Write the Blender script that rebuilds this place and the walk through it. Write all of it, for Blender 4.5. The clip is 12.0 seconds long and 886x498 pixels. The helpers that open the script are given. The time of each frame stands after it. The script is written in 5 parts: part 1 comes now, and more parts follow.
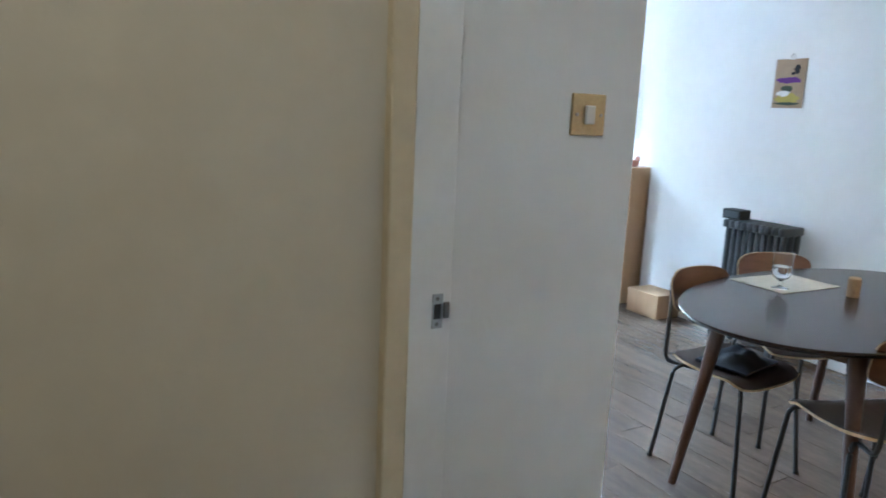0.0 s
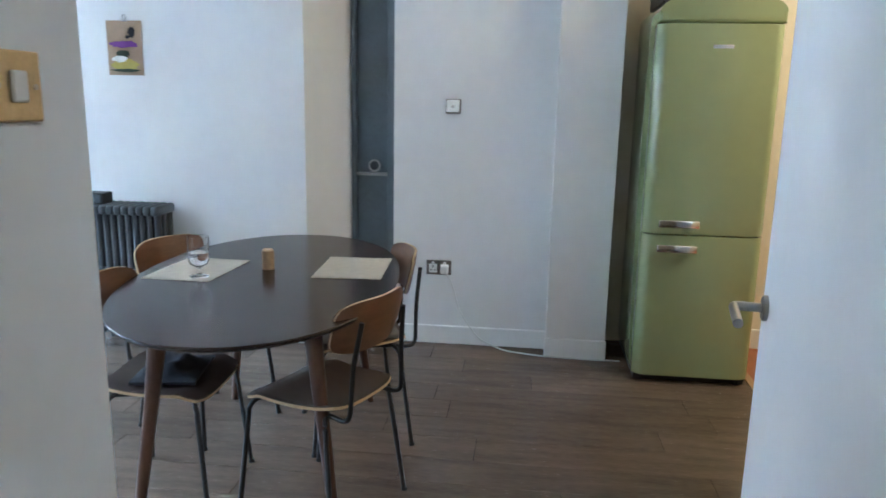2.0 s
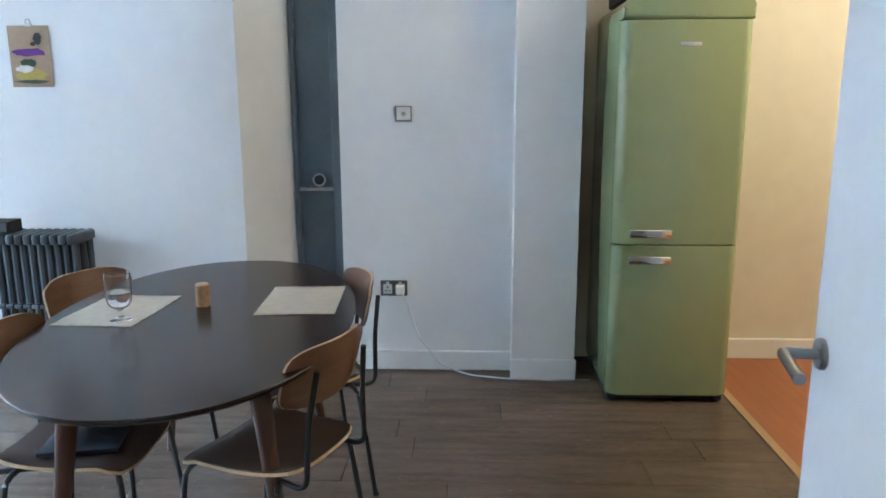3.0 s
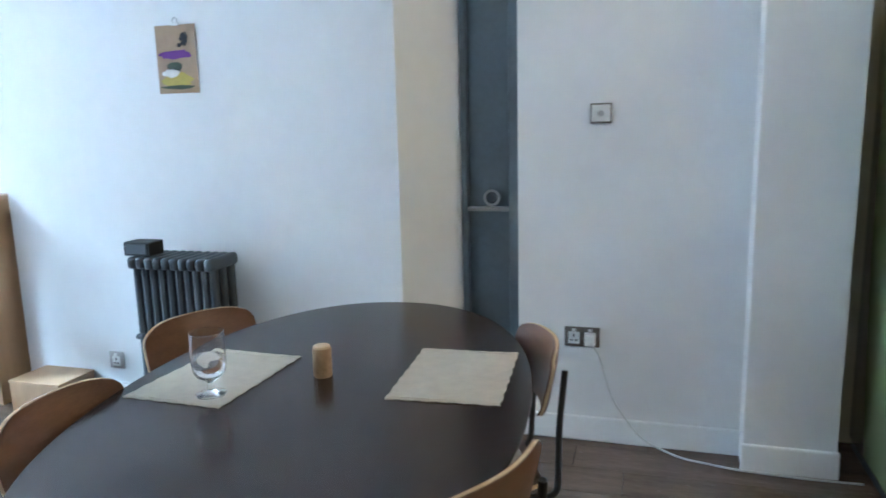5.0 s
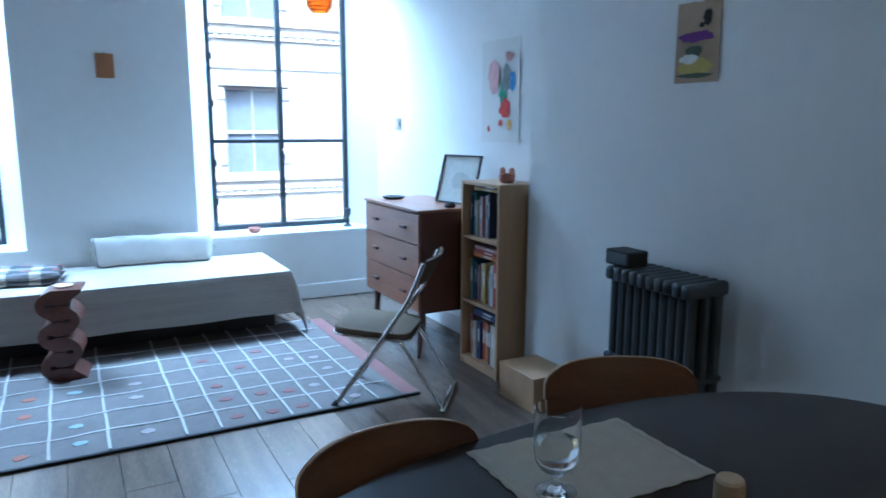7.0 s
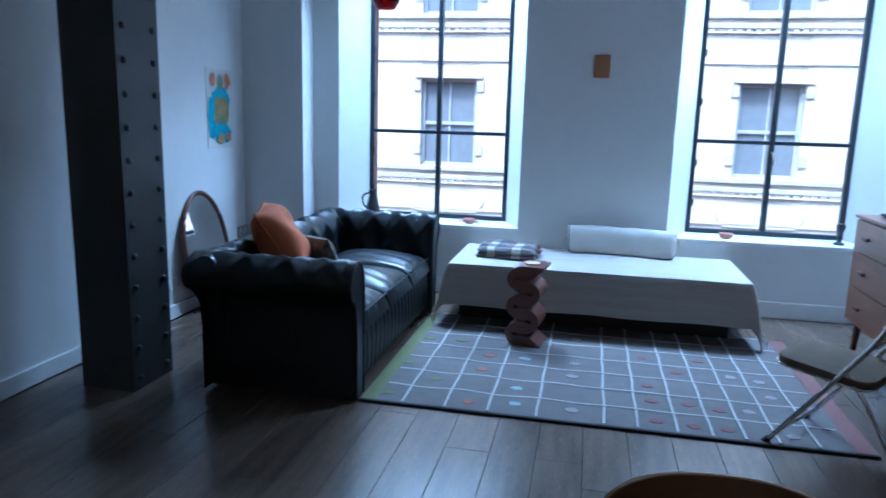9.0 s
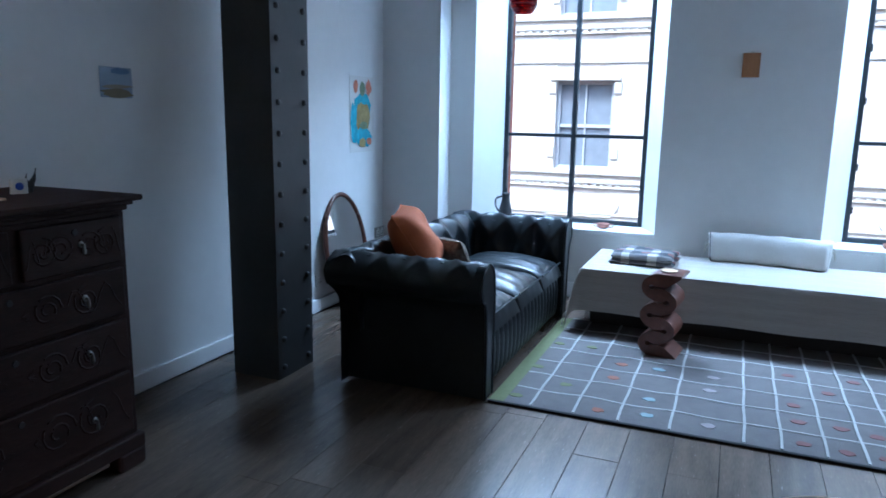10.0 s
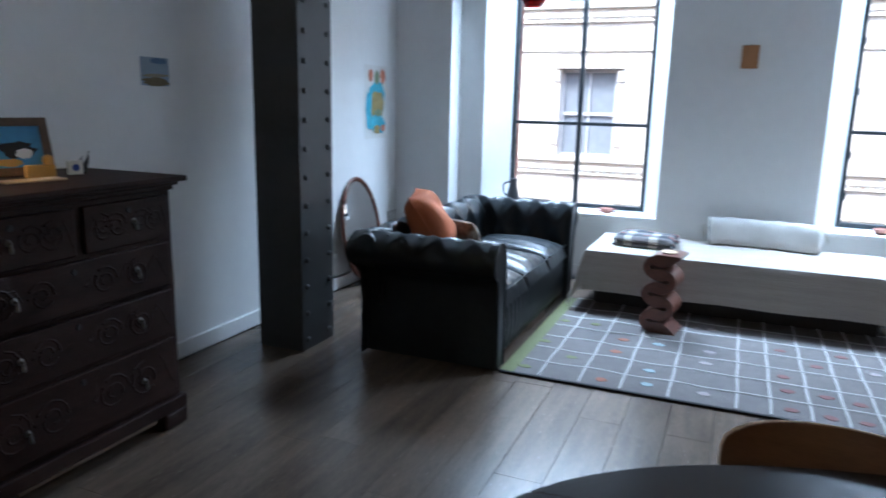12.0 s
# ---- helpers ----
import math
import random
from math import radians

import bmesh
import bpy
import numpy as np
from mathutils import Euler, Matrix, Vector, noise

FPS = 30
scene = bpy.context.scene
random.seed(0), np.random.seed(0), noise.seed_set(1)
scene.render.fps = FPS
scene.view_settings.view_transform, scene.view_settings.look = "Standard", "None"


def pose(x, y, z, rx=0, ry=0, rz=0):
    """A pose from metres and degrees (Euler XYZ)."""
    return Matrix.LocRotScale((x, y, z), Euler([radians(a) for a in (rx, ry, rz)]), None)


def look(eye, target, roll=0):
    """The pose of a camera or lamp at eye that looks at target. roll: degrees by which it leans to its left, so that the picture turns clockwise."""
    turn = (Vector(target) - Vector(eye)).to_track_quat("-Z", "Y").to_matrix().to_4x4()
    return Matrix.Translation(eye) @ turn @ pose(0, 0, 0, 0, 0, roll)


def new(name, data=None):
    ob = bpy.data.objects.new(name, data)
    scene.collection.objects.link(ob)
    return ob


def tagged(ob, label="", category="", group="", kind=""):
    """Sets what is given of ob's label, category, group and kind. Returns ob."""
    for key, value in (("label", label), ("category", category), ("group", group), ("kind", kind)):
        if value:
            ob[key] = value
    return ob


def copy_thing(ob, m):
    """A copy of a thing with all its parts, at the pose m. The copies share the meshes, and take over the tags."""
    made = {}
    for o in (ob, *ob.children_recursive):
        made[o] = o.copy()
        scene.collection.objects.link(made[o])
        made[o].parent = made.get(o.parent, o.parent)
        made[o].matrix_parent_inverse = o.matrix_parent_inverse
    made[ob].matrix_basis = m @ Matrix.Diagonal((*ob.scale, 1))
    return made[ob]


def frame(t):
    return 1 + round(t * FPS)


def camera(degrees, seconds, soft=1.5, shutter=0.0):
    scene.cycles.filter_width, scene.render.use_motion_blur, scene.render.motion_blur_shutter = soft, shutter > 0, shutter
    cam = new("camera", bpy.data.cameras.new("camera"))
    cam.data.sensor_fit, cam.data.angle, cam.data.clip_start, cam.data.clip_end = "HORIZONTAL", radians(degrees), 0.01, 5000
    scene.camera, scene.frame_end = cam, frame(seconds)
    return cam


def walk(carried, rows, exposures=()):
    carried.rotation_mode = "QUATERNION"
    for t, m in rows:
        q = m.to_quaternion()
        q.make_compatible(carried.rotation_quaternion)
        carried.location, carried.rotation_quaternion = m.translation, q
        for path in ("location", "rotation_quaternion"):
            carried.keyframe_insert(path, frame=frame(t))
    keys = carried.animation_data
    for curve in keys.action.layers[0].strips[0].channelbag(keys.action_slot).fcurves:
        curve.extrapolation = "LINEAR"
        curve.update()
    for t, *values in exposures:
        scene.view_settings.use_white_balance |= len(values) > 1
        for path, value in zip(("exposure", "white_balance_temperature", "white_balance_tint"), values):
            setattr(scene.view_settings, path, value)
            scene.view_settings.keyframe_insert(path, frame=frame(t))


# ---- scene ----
cam = camera(64.5, 12.0, soft=1.6, shutter=0.3)
PATH = [
    (0, (0.326, 0.316, 1.402), (1.311, 2.015, 1.024), 2.5),
    (0.5, (0.335, 0.517, 1.412), (1.683, 1.95, 1.051), 2.4),
    (1, (0.341, 0.69, 1.412), (2.138, 1.482, 1.035), 0.3),
    (1.5, (0.385, 0.794, 1.414), (2.298, 1.229, 1.022), 2.1),
    (2, (0.529, 0.867, 1.401), (2.475, 1.092, 0.997), 1.1),
    (2.5, (0.675, 0.932, 1.41), (2.633, 1.011, 1.008), 0.5),
    (2.7, (0.734, 0.942, 1.41), (2.692, 1.012, 1.012), 0.1),
    (4.3, (1.332, 1.032, 1.371), (3.304, 1.127, 1.05), -1.5),
    (4.5, (1.414, 1.031, 1.377), (3.374, 1.282, 1.07), -1.7),
    (5, (1.609, 1.085, 1.364), (3.496, 1.65, 1.013), -1.4),
    (5.5, (1.786, 1.129, 1.374), (3.559, 1.986, 1.028), -0.7),
    (6, (1.953, 1.144, 1.364), (3.461, 2.413, 1.027), -0.8),
    (6.5, (2.103, 1.154, 1.361), (3.32, 2.705, 1.026), 0.2),
    (6.7, (2.172, 1.166, 1.361), (3.273, 2.806, 1.021), 0.2),
    (8.3, (2.425, 1.213, 1.386), (2.545, 3.176, 1.021), 1.2),
    (8.5, (2.459, 1.208, 1.382), (2.393, 3.173, 1.016), 1.2),
    (9, (2.504, 1.202, 1.371), (2.109, 3.127, 0.998), 1.6),
    (9.5, (2.505, 1.192, 1.377), (1.907, 3.063, 1.001), 0.1),
    (10, (2.505, 1.178, 1.375), (1.756, 2.994, 1.003), 1.0),
    (10.5, (2.501, 1.156, 1.369), (1.654, 2.929, 0.996), 1.0),
    (11, (2.484, 1.106, 1.372), (1.537, 2.826, 0.99), 0.9),
    (11.5, (2.485, 1.053, 1.382), (1.484, 2.741, 0.994), 0.8),
    (12, (2.535, 0.924, 1.381), (1.785, 2.733, 0.974), 1.3),
]

# exposure: the phone darkens as the windows come into view
EXPO = (
    (0.0, 4.35, 5150, 3), (1.0, 4.3, 5100, 3), (2.5, 4.4, 5050, 3), (4.5, 4.42, 5000, 2), (5.5, 4.2, 4850, 1), (6.0, 3.65, 4700, 0), (6.5, 3.05, 4550, -1),
    (8.3, 1.65, 4350, 5), (9.5, 1.8, 4550, 5), (10.5, 2.12, 5000, 7), (12.0, 2.32, 5350, 8),
)
walk(cam, [(t, look(eye, target, roll)) for t, eye, target, roll in PATH], EXPO)

# ---- world, sun, lamps ----
world = bpy.data.worlds.new("sky")
scene.world = world
world.use_nodes = True
wn = world.node_tree.nodes
sky = wn.new("ShaderNodeTexSky")
sky.sky_type = "NISHITA"
sky.sun_disc = False
sky.sun_elevation, sky.sun_rotation = radians(50), radians(200)
sky.dust_density = 3.0
world.node_tree.links.new(sky.outputs[0], wn["Background"].inputs[0])
wn["Background"].inputs[1].default_value = 0.15

sun_data = bpy.data.lights.new("sun", "SUN")
sun_data.energy, sun_data.angle, sun_data.color = 1.5, radians(12), (1.0, 0.98, 0.95)
sun = new("sun", sun_data)
sun.matrix_world = look((-3, -9, 14), (0, 0, 0))


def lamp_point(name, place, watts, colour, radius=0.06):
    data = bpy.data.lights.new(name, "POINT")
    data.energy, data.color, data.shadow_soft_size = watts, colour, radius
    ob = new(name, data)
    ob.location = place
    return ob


# area lamps added at the head of each window opening, standing in for sky light
for head_x in (1.29, 3.8):
    head_data = bpy.data.lights.new("window_sky", "AREA")
    head_data.shape, head_data.size, head_data.size_y = "RECTANGLE", 1.1, 0.5
    head_data.spread = radians(105)
    head_data.energy, head_data.color = 17.0, (0.72, 0.86, 1.0)
    head = new("window_sky", head_data)
    head.matrix_world = look((head_x, 6.72, 2.66), (head_x + (2.2 - head_x) * 0.2, 6.05, 0.4))


lamp_point("kitchen_light", (3.45, -1.3, 2.45), 4.1, (1.0, 0.74, 0.42), 0.25)
# unseen warm lamp added in the hall; it also brightens the dining side
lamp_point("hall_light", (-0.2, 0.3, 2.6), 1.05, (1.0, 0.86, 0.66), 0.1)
lamp_point("table_lamp_light", (0.02, 2.24, 1.36), 6.5, (1.0, 0.66, 0.32), 0.03)

# ---- materials ----


def mat(name, colour, rough=0.6, metal=0.0, vary=0.12, scale=6.0, bump=0.0, bump_scale=120.0, stretch=(1, 1, 1), coat=0.0, per_piece=0.0, second=None, gloss=0.5):
    """A procedural surface: base colour with blotches at one scale, fine grain at another, and a fine relief."""
    m = bpy.data.materials.new(name)
    m.use_nodes = True
    n, l = m.node_tree.nodes, m.node_tree.links
    b = n["Principled BSDF"]
    b.inputs["Metallic"].default_value = metal
    b.inputs["Specular IOR Level"].default_value = gloss
    b.inputs["Coat Weight"].default_value = coat
    b.inputs["Coat Roughness"].default_value = 0.12
    tc, mp = n.new("ShaderNodeTexCoord"), n.new("ShaderNodeMapping")
    mp.inputs["Scale"].default_value = stretch
    l.new(tc.outputs["Object"], mp.inputs["Vector"])
    big, fine = n.new("ShaderNodeTexNoise"), n.new("ShaderNodeTexNoise")
    big.inputs["Scale"].default_value, big.inputs["Detail"].default_value = scale, 4
    fine.inputs["Scale"].default_value, fine.inputs["Detail"].default_value = scale * 9, 6
    l.new(mp.outputs[0], big.inputs["Vector"])
    l.new(mp.outputs[0], fine.inputs["Vector"])
    mean = n.new("ShaderNodeMix")
    mean.inputs[0].default_value = 0.45
    l.new(big.outputs["Fac"], mean.inputs[2])
    l.new(fine.outputs["Fac"], mean.inputs[3])
    ramp = n.new("ShaderNodeValToRGB")
    lo = tuple(c * (1 - vary) for c in colour)
    hi = second or tuple(min(1.0, c * (1 + vary)) for c in colour)
    ramp.color_ramp.elements[0].position, ramp.color_ramp.elements[1].position = 0.32, 0.68
    ramp.color_ramp.elements[0].color, ramp.color_ramp.elements[1].color = (*lo, 1), (*hi, 1)
    l.new(mean.outputs[0], ramp.inputs[0])
    out = ramp.outputs[0]
    if per_piece:
        info, hsv = n.new("ShaderNodeObjectInfo"), n.new("ShaderNodeHueSaturation")
        mr = n.new("ShaderNodeMapRange")
        mr.inputs["To Min"].default_value, mr.inputs["To Max"].default_value = 1 - per_piece, 1 + per_piece
        l.new(info.outputs["Random"], mr.inputs["Value"])
        l.new(mr.outputs[0], hsv.inputs["Value"])
        l.new(out, hsv.inputs["Color"])
        out = hsv.outputs[0]
    l.new(out, b.inputs["Base Color"])
    rr = n.new("ShaderNodeMapRange")
    rr.inputs["To Min"].default_value, rr.inputs["To Max"].default_value = max(0.02, rough * 0.82), min(1, rough * 1.15)
    l.new(fine.outputs["Fac"], rr.inputs["Value"])
    l.new(rr.outputs[0], b.inputs["Roughness"])
    if bump:
        nb, bp = n.new("ShaderNodeTexNoise"), n.new("ShaderNodeBump")
        nb.inputs["Scale"].default_value, nb.inputs["Detail"].default_value = bump_scale, 3
        l.new(mp.outputs[0], nb.inputs["Vector"])
        bp.inputs["Strength"].default_value, bp.inputs["Distance"].default_value = bump, 0.004
        l.new(nb.outputs["Fac"], bp.inputs["Height"])
        l.new(bp.outputs[0], b.inputs["Normal"])
    return m


def glass_mat(name, rough=0.0, ior=1.45, tint=(1, 1, 1)):
    m = bpy.data.materials.new(name)
    m.use_nodes = True
    b = m.node_tree.nodes["Principled BSDF"]
    b.inputs["Base Color"].default_value = (*tint, 1)
    b.inputs["Transmission Weight"].default_value = 1.0
    b.inputs["Roughness"].default_value, b.inputs["IOR"].default_value = rough, ior
    return m


PLASTER = mat("white_plaster", (0.78, 0.78, 0.77), 0.75, vary=0.03, scale=1.5, bump=0.12, bump_scale=60)
GLOSS_WHITE = mat("white_gloss_paint", (0.8, 0.8, 0.79), 0.35, vary=0.03, scale=4, bump=0.05, bump_scale=40)
CREAM = mat("cream_gloss_paint", (0.68, 0.58, 0.4), 0.4, vary=0.08, scale=3)
TAN_WALL = mat("warm_cream_plaster", (0.7, 0.64, 0.53), 0.75, vary=0.05, scale=1.2, bump=0.12, bump_scale=60)
PLANK = mat("grey_brown_plank", (0.112, 0.081, 0.059), 0.26, vary=0.3, scale=7, bump=0.04, bump_scale=30, stretch=(3, 0.35, 1), per_piece=0.13, gloss=0.4)
GROUT = mat("joint_dark", (0.075, 0.06, 0.05), 0.8)
TERRACOTTA = mat("orange_kitchen_board", (0.33, 0.12, 0.045), 0.5, vary=0.15, scale=5, stretch=(0.5, 4, 1))
OAK_STRIP = mat("threshold_oak", (0.42, 0.28, 0.15), 0.5, vary=0.15, scale=6, stretch=(0.5, 6, 1))
STEEL_PAINT = mat("charcoal_steel_paint", (0.046, 0.045, 0.044), 0.5, vary=0.15, scale=5, bump=0.1, bump_scale=35, gloss=0.35)
BLUE_STEEL = mat("blue_grey_steel_paint", (0.15, 0.18, 0.205), 0.5, vary=0.12, scale=5, bump=0.1, bump_scale=35)
CAST_IRON = mat("dark_grey_cast_iron_paint", (0.06, 0.07, 0.08), 0.45, vary=0.15, scale=12, bump=0.15, bump_scale=90)
BLACK_TUBE = mat("black_tube", (0.018, 0.017, 0.017), 0.38, vary=0.1, scale=20)
WINDOW_PAINT = mat("window_frame_paint", (0.03, 0.038, 0.045), 0.45, vary=0.1, scale=12)
WALNUT_PLY = mat("walnut_veneer", (0.15, 0.068, 0.031), 0.38, vary=0.25, scale=7, stretch=(0.6, 5, 5), bump=0.05, bump_scale=80)
SEAT_PLY = mat("dark_walnut_seat_veneer", (0.058, 0.034, 0.024), 0.4, vary=0.25, scale=7, stretch=(5, 0.6, 5))
PALE_PLY = mat("pale_birch_edge", (0.58, 0.42, 0.24), 0.55, vary=0.12, scale=30)
TABLE_DARK = mat("dark_lacquered_walnut", (0.03, 0.019, 0.016), 0.22, vary=0.2, scale=6, stretch=(0.5, 6, 6), gloss=0.32)
TABLE_LEG = mat("reddish_walnut", (0.085, 0.038, 0.022), 0.35, vary=0.25, scale=8, stretch=(5, 5, 0.5))
LINEN = mat("natural_linen", (0.50, 0.45, 0.36), 0.9, vary=0.1, scale=25, bump=0.5, bump_scale=420)
FRIDGE = mat("sage_green_enamel", (0.285, 0.335, 0.175), 0.2, vary=0.03, scale=2, coat=0.5)
CHROME = mat("chrome", (0.75, 0.75, 0.74), 0.12, metal=1.0, vary=0.04, scale=10)
BRUSHED = mat("brushed_steel", (0.42, 0.41, 0.4), 0.3, metal=1.0, vary=0.08, scale=30)
BRASS = mat("aged_brass", (0.5, 0.4, 0.24), 0.42, metal=1.0, vary=0.15, scale=20)
IRON_PULL = mat("dull_pewter", (0.22, 0.2, 0.18), 0.4, metal=1.0, vary=0.2, scale=40)
RUBBER = mat("black_rubber", (0.02, 0.02, 0.02), 0.7)
WHITE_PLASTIC = mat("white_plastic", (0.75, 0.75, 0.73), 0.4, vary=0.02)
LEATHER = mat("black_green_leather", (0.012, 0.0145, 0.0165), 0.34, vary=0.35, scale=14, bump=0.03, bump_scale=140, gloss=0.4)
ORANGE_CLOTH = mat("burnt_orange_cotton", (0.48, 0.13, 0.042), 0.9, vary=0.1, scale=18, bump=0.4, bump_scale=300)
PATTERN_CLOTH = mat("patterned_cotton", (0.16, 0.06, 0.04), 0.9, vary=0.6, scale=40, second=(0.3, 0.26, 0.2))
BEDCOVER = mat("off_white_ribbed_cotton", (0.4, 0.365, 0.325), 0.95, vary=0.12, scale=10, bump=0.8, bump_scale=60, stretch=(0.15, 3, 3))
BOLSTER = mat("off_white_cotton", (0.58, 0.555, 0.52), 0.95, vary=0.04, scale=8, bump=0.3, bump_scale=120)
CHECK_DARK = mat("dark_wool", (0.03, 0.032, 0.04), 0.95, vary=0.2, scale=30, bump=0.4, bump_scale=300)
CHECK_LIGHT = mat("cream_wool", (0.5, 0.46, 0.4), 0.95, vary=0.1, scale=30, bump=0.4, bump_scale=300)
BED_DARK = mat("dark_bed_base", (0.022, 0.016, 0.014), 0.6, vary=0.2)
RUG_BASE = mat("brown_grey_wool", (0.14, 0.123, 0.116), 0.97, vary=0.14, scale=14, bump=0.7, bump_scale=260)
RUG_WHITE = mat("off_white_wool", (0.42, 0.4, 0.375), 0.97, vary=0.08, scale=30, bump=0.5, bump_scale=300)
RUG_OLIVE = mat("olive_wool", (0.15, 0.16, 0.065), 0.97, vary=0.12, scale=30, bump=0.5, bump_scale=300)
RUG_RED = mat("dull_red_wool", (0.19, 0.085, 0.075), 0.97, vary=0.12, scale=30, bump=0.5, bump_scale=300)
RUG_ORANGE = mat("orange_wool", (0.3, 0.115, 0.07), 0.97, vary=0.1, scale=30, bump=0.5, bump_scale=300)
RUG_BLUE = mat("pale_blue_wool", (0.27, 0.35, 0.36), 0.97, vary=0.1, scale=30, bump=0.5, bump_scale=300)
RUG_PINK = mat("pale_pink_wool", (0.3, 0.26, 0.25), 0.97, vary=0.1, scale=30, bump=0.5, bump_scale=300)
RUG_BLACK = mat("black_wool_binding", (0.015, 0.014, 0.014), 0.97)
OLD_OAK = mat("dark_stained_carved_oak", (0.027, 0.0115, 0.0075), 0.58, vary=0.4, scale=7, stretch=(3, 0.6, 3), bump=0.2, bump_scale=40, gloss=0.18)
OLD_OAK_WORN = mat("worn_oak_edge", (0.11, 0.062, 0.03), 0.5, vary=0.4, scale=12)
TEAK = mat("teak_veneer", (0.27, 0.12, 0.065), 0.3, vary=0.22, scale=5, stretch=(4, 0.5, 4))
TEAK_DARK = mat("dark_teak", (0.075, 0.025, 0.014), 0.4, vary=0.2, scale=6)
BIRCH = mat("birch_veneer", (0.42, 0.27, 0.145), 0.5, vary=0.1, scale=5, stretch=(4, 4, 0.4))
STOOL_WOOD = mat("reddish_brown_bent_wood", (0.12, 0.045, 0.028), 0.35, vary=0.3, scale=8, stretch=(4, 0.7, 4))
TAN_VINYL = mat("tan_vinyl", (0.13, 0.095, 0.062), 0.8, vary=0.1, scale=10, bump=0.2, bump_scale=150, gloss=0.12)
MIRROR = mat("mirror_silver", (0.9, 0.9, 0.9), 0.02, metal=1.0, vary=0.0)
PAPER = mat("white_paper", (0.72, 0.71, 0.68), 0.85, vary=0.03)
CLEAR = glass_mat("clear_glass")
WATER = glass_mat("still_water", 0.0, 1.33)
PANE = glass_mat("window_glass", 0.0, 1.02)
CORK = mat("cork", (0.32, 0.2, 0.1), 0.8, vary=0.25, scale=60, bump=0.3, bump_scale=200)
STONE = mat("cream_limestone", (0.62, 0.57, 0.49), 0.85, vary=0.12, scale=1.2, bump=0.4, bump_scale=14)
STONE_DARK = mat("weathered_stone", (0.5, 0.47, 0.42), 0.85, vary=0.25, scale=2.5, bump=0.4, bump_scale=14)
OUT_GLASS = mat("far_window_glass", (0.2, 0.225, 0.25), 0.12, vary=0.1, scale=0.6)
SASH = mat("grey_sash_paint", (0.42, 0.43, 0.44), 0.6)
BRICK_RED = mat("red_brick", (0.28, 0.09, 0.05), 0.85, vary=0.2, scale=8, bump=0.4, bump_scale=60)
POTTERY = mat("dark_glazed_pottery", (0.045, 0.045, 0.05), 0.35, vary=0.2, scale=15)
PINK_CLAY = mat("pink_terracotta", (0.42, 0.19, 0.14), 0.7, vary=0.12, scale=20)
AMBER_GLASS = glass_mat("amber_glass", 0.1, 1.45, (0.9, 0.36, 0.04))
RED_GLASS = glass_mat("red_glass", 0.1, 1.45, (0.3, 0.012, 0.01))
GREY_CABLE = mat("white_cable", (0.6, 0.6, 0.58), 0.5)
DARK_SHADE = mat("dark_metal_shade", (0.03, 0.025, 0.02), 0.5)


def plain(name, colour, rough=0.8, vary=0.12):
    return mat(name, colour, rough, vary=vary, scale=24)


# ---- mesh helpers ----


def link(name, bm, material, parent=None, smooth=False):
    me = bpy.data.meshes.new(name)
    bmesh.ops.recalc_face_normals(bm, faces=bm.faces)
    bm.to_mesh(me)
    bm.free()
    for m in material if isinstance(material, (list, tuple)) else (material,):
        me.materials.append(m)
    if smooth:
        me.shade_smooth()
        me.set_sharp_from_angle(angle=radians(38))
    ob = new(name, me)
    if parent is not None:
        ob.parent = parent
    return ob


def part(name, bm, material, parent, label="", smooth=False):
    ob = link(name, bm, material, parent, smooth)
    if label:
        ob["label"] = label
    return ob


def thing(name, label, category, place=(0, 0, 0), turn=0.0, group=""):
    ob = new(name)
    ob.matrix_basis = pose(*place, 0, 0, turn)
    return tagged(ob, label, category, group)


def box(x0, y0, z0, x1, y1, z1, bevel=0.0, seg=2, bm=None):
    bm = bm or bmesh.new()
    vs = bmesh.ops.create_cube(bm, size=1.0)["verts"]
    for v in vs:
        v.co = Vector((x0 + (x1 - x0) * (v.co.x + 0.5), y0 + (y1 - y0) * (v.co.y + 0.5), z0 + (z1 - z0) * (v.co.z + 0.5)))
    if bevel:
        es = list({e for v in vs for e in v.link_edges})
        bmesh.ops.bevel(bm, geom=es, offset=bevel, segments=seg, profile=0.5, affect="EDGES")
    return bm


def lathe(profile, n=24, centre=(0, 0, 0), bm=None):
    """A turned shape: (radius, height) pairs about a vertical axis."""
    bm = bm or bmesh.new()
    rings = []
    for r, z in profile:
        rings.append([bm.verts.new((centre[0] + r * math.cos(2 * math.pi * k / n), centre[1] + r * math.sin(2 * math.pi * k / n), centre[2] + z)) for k in range(n)])
    for a, b in zip(rings, rings[1:]):
        for k in range(n):
            bm.faces.new((a[k], a[(k + 1) % n], b[(k + 1) % n], b[k]))
    for ring in (rings[0], rings[-1]):
        bm.faces.new(ring)
    return bm


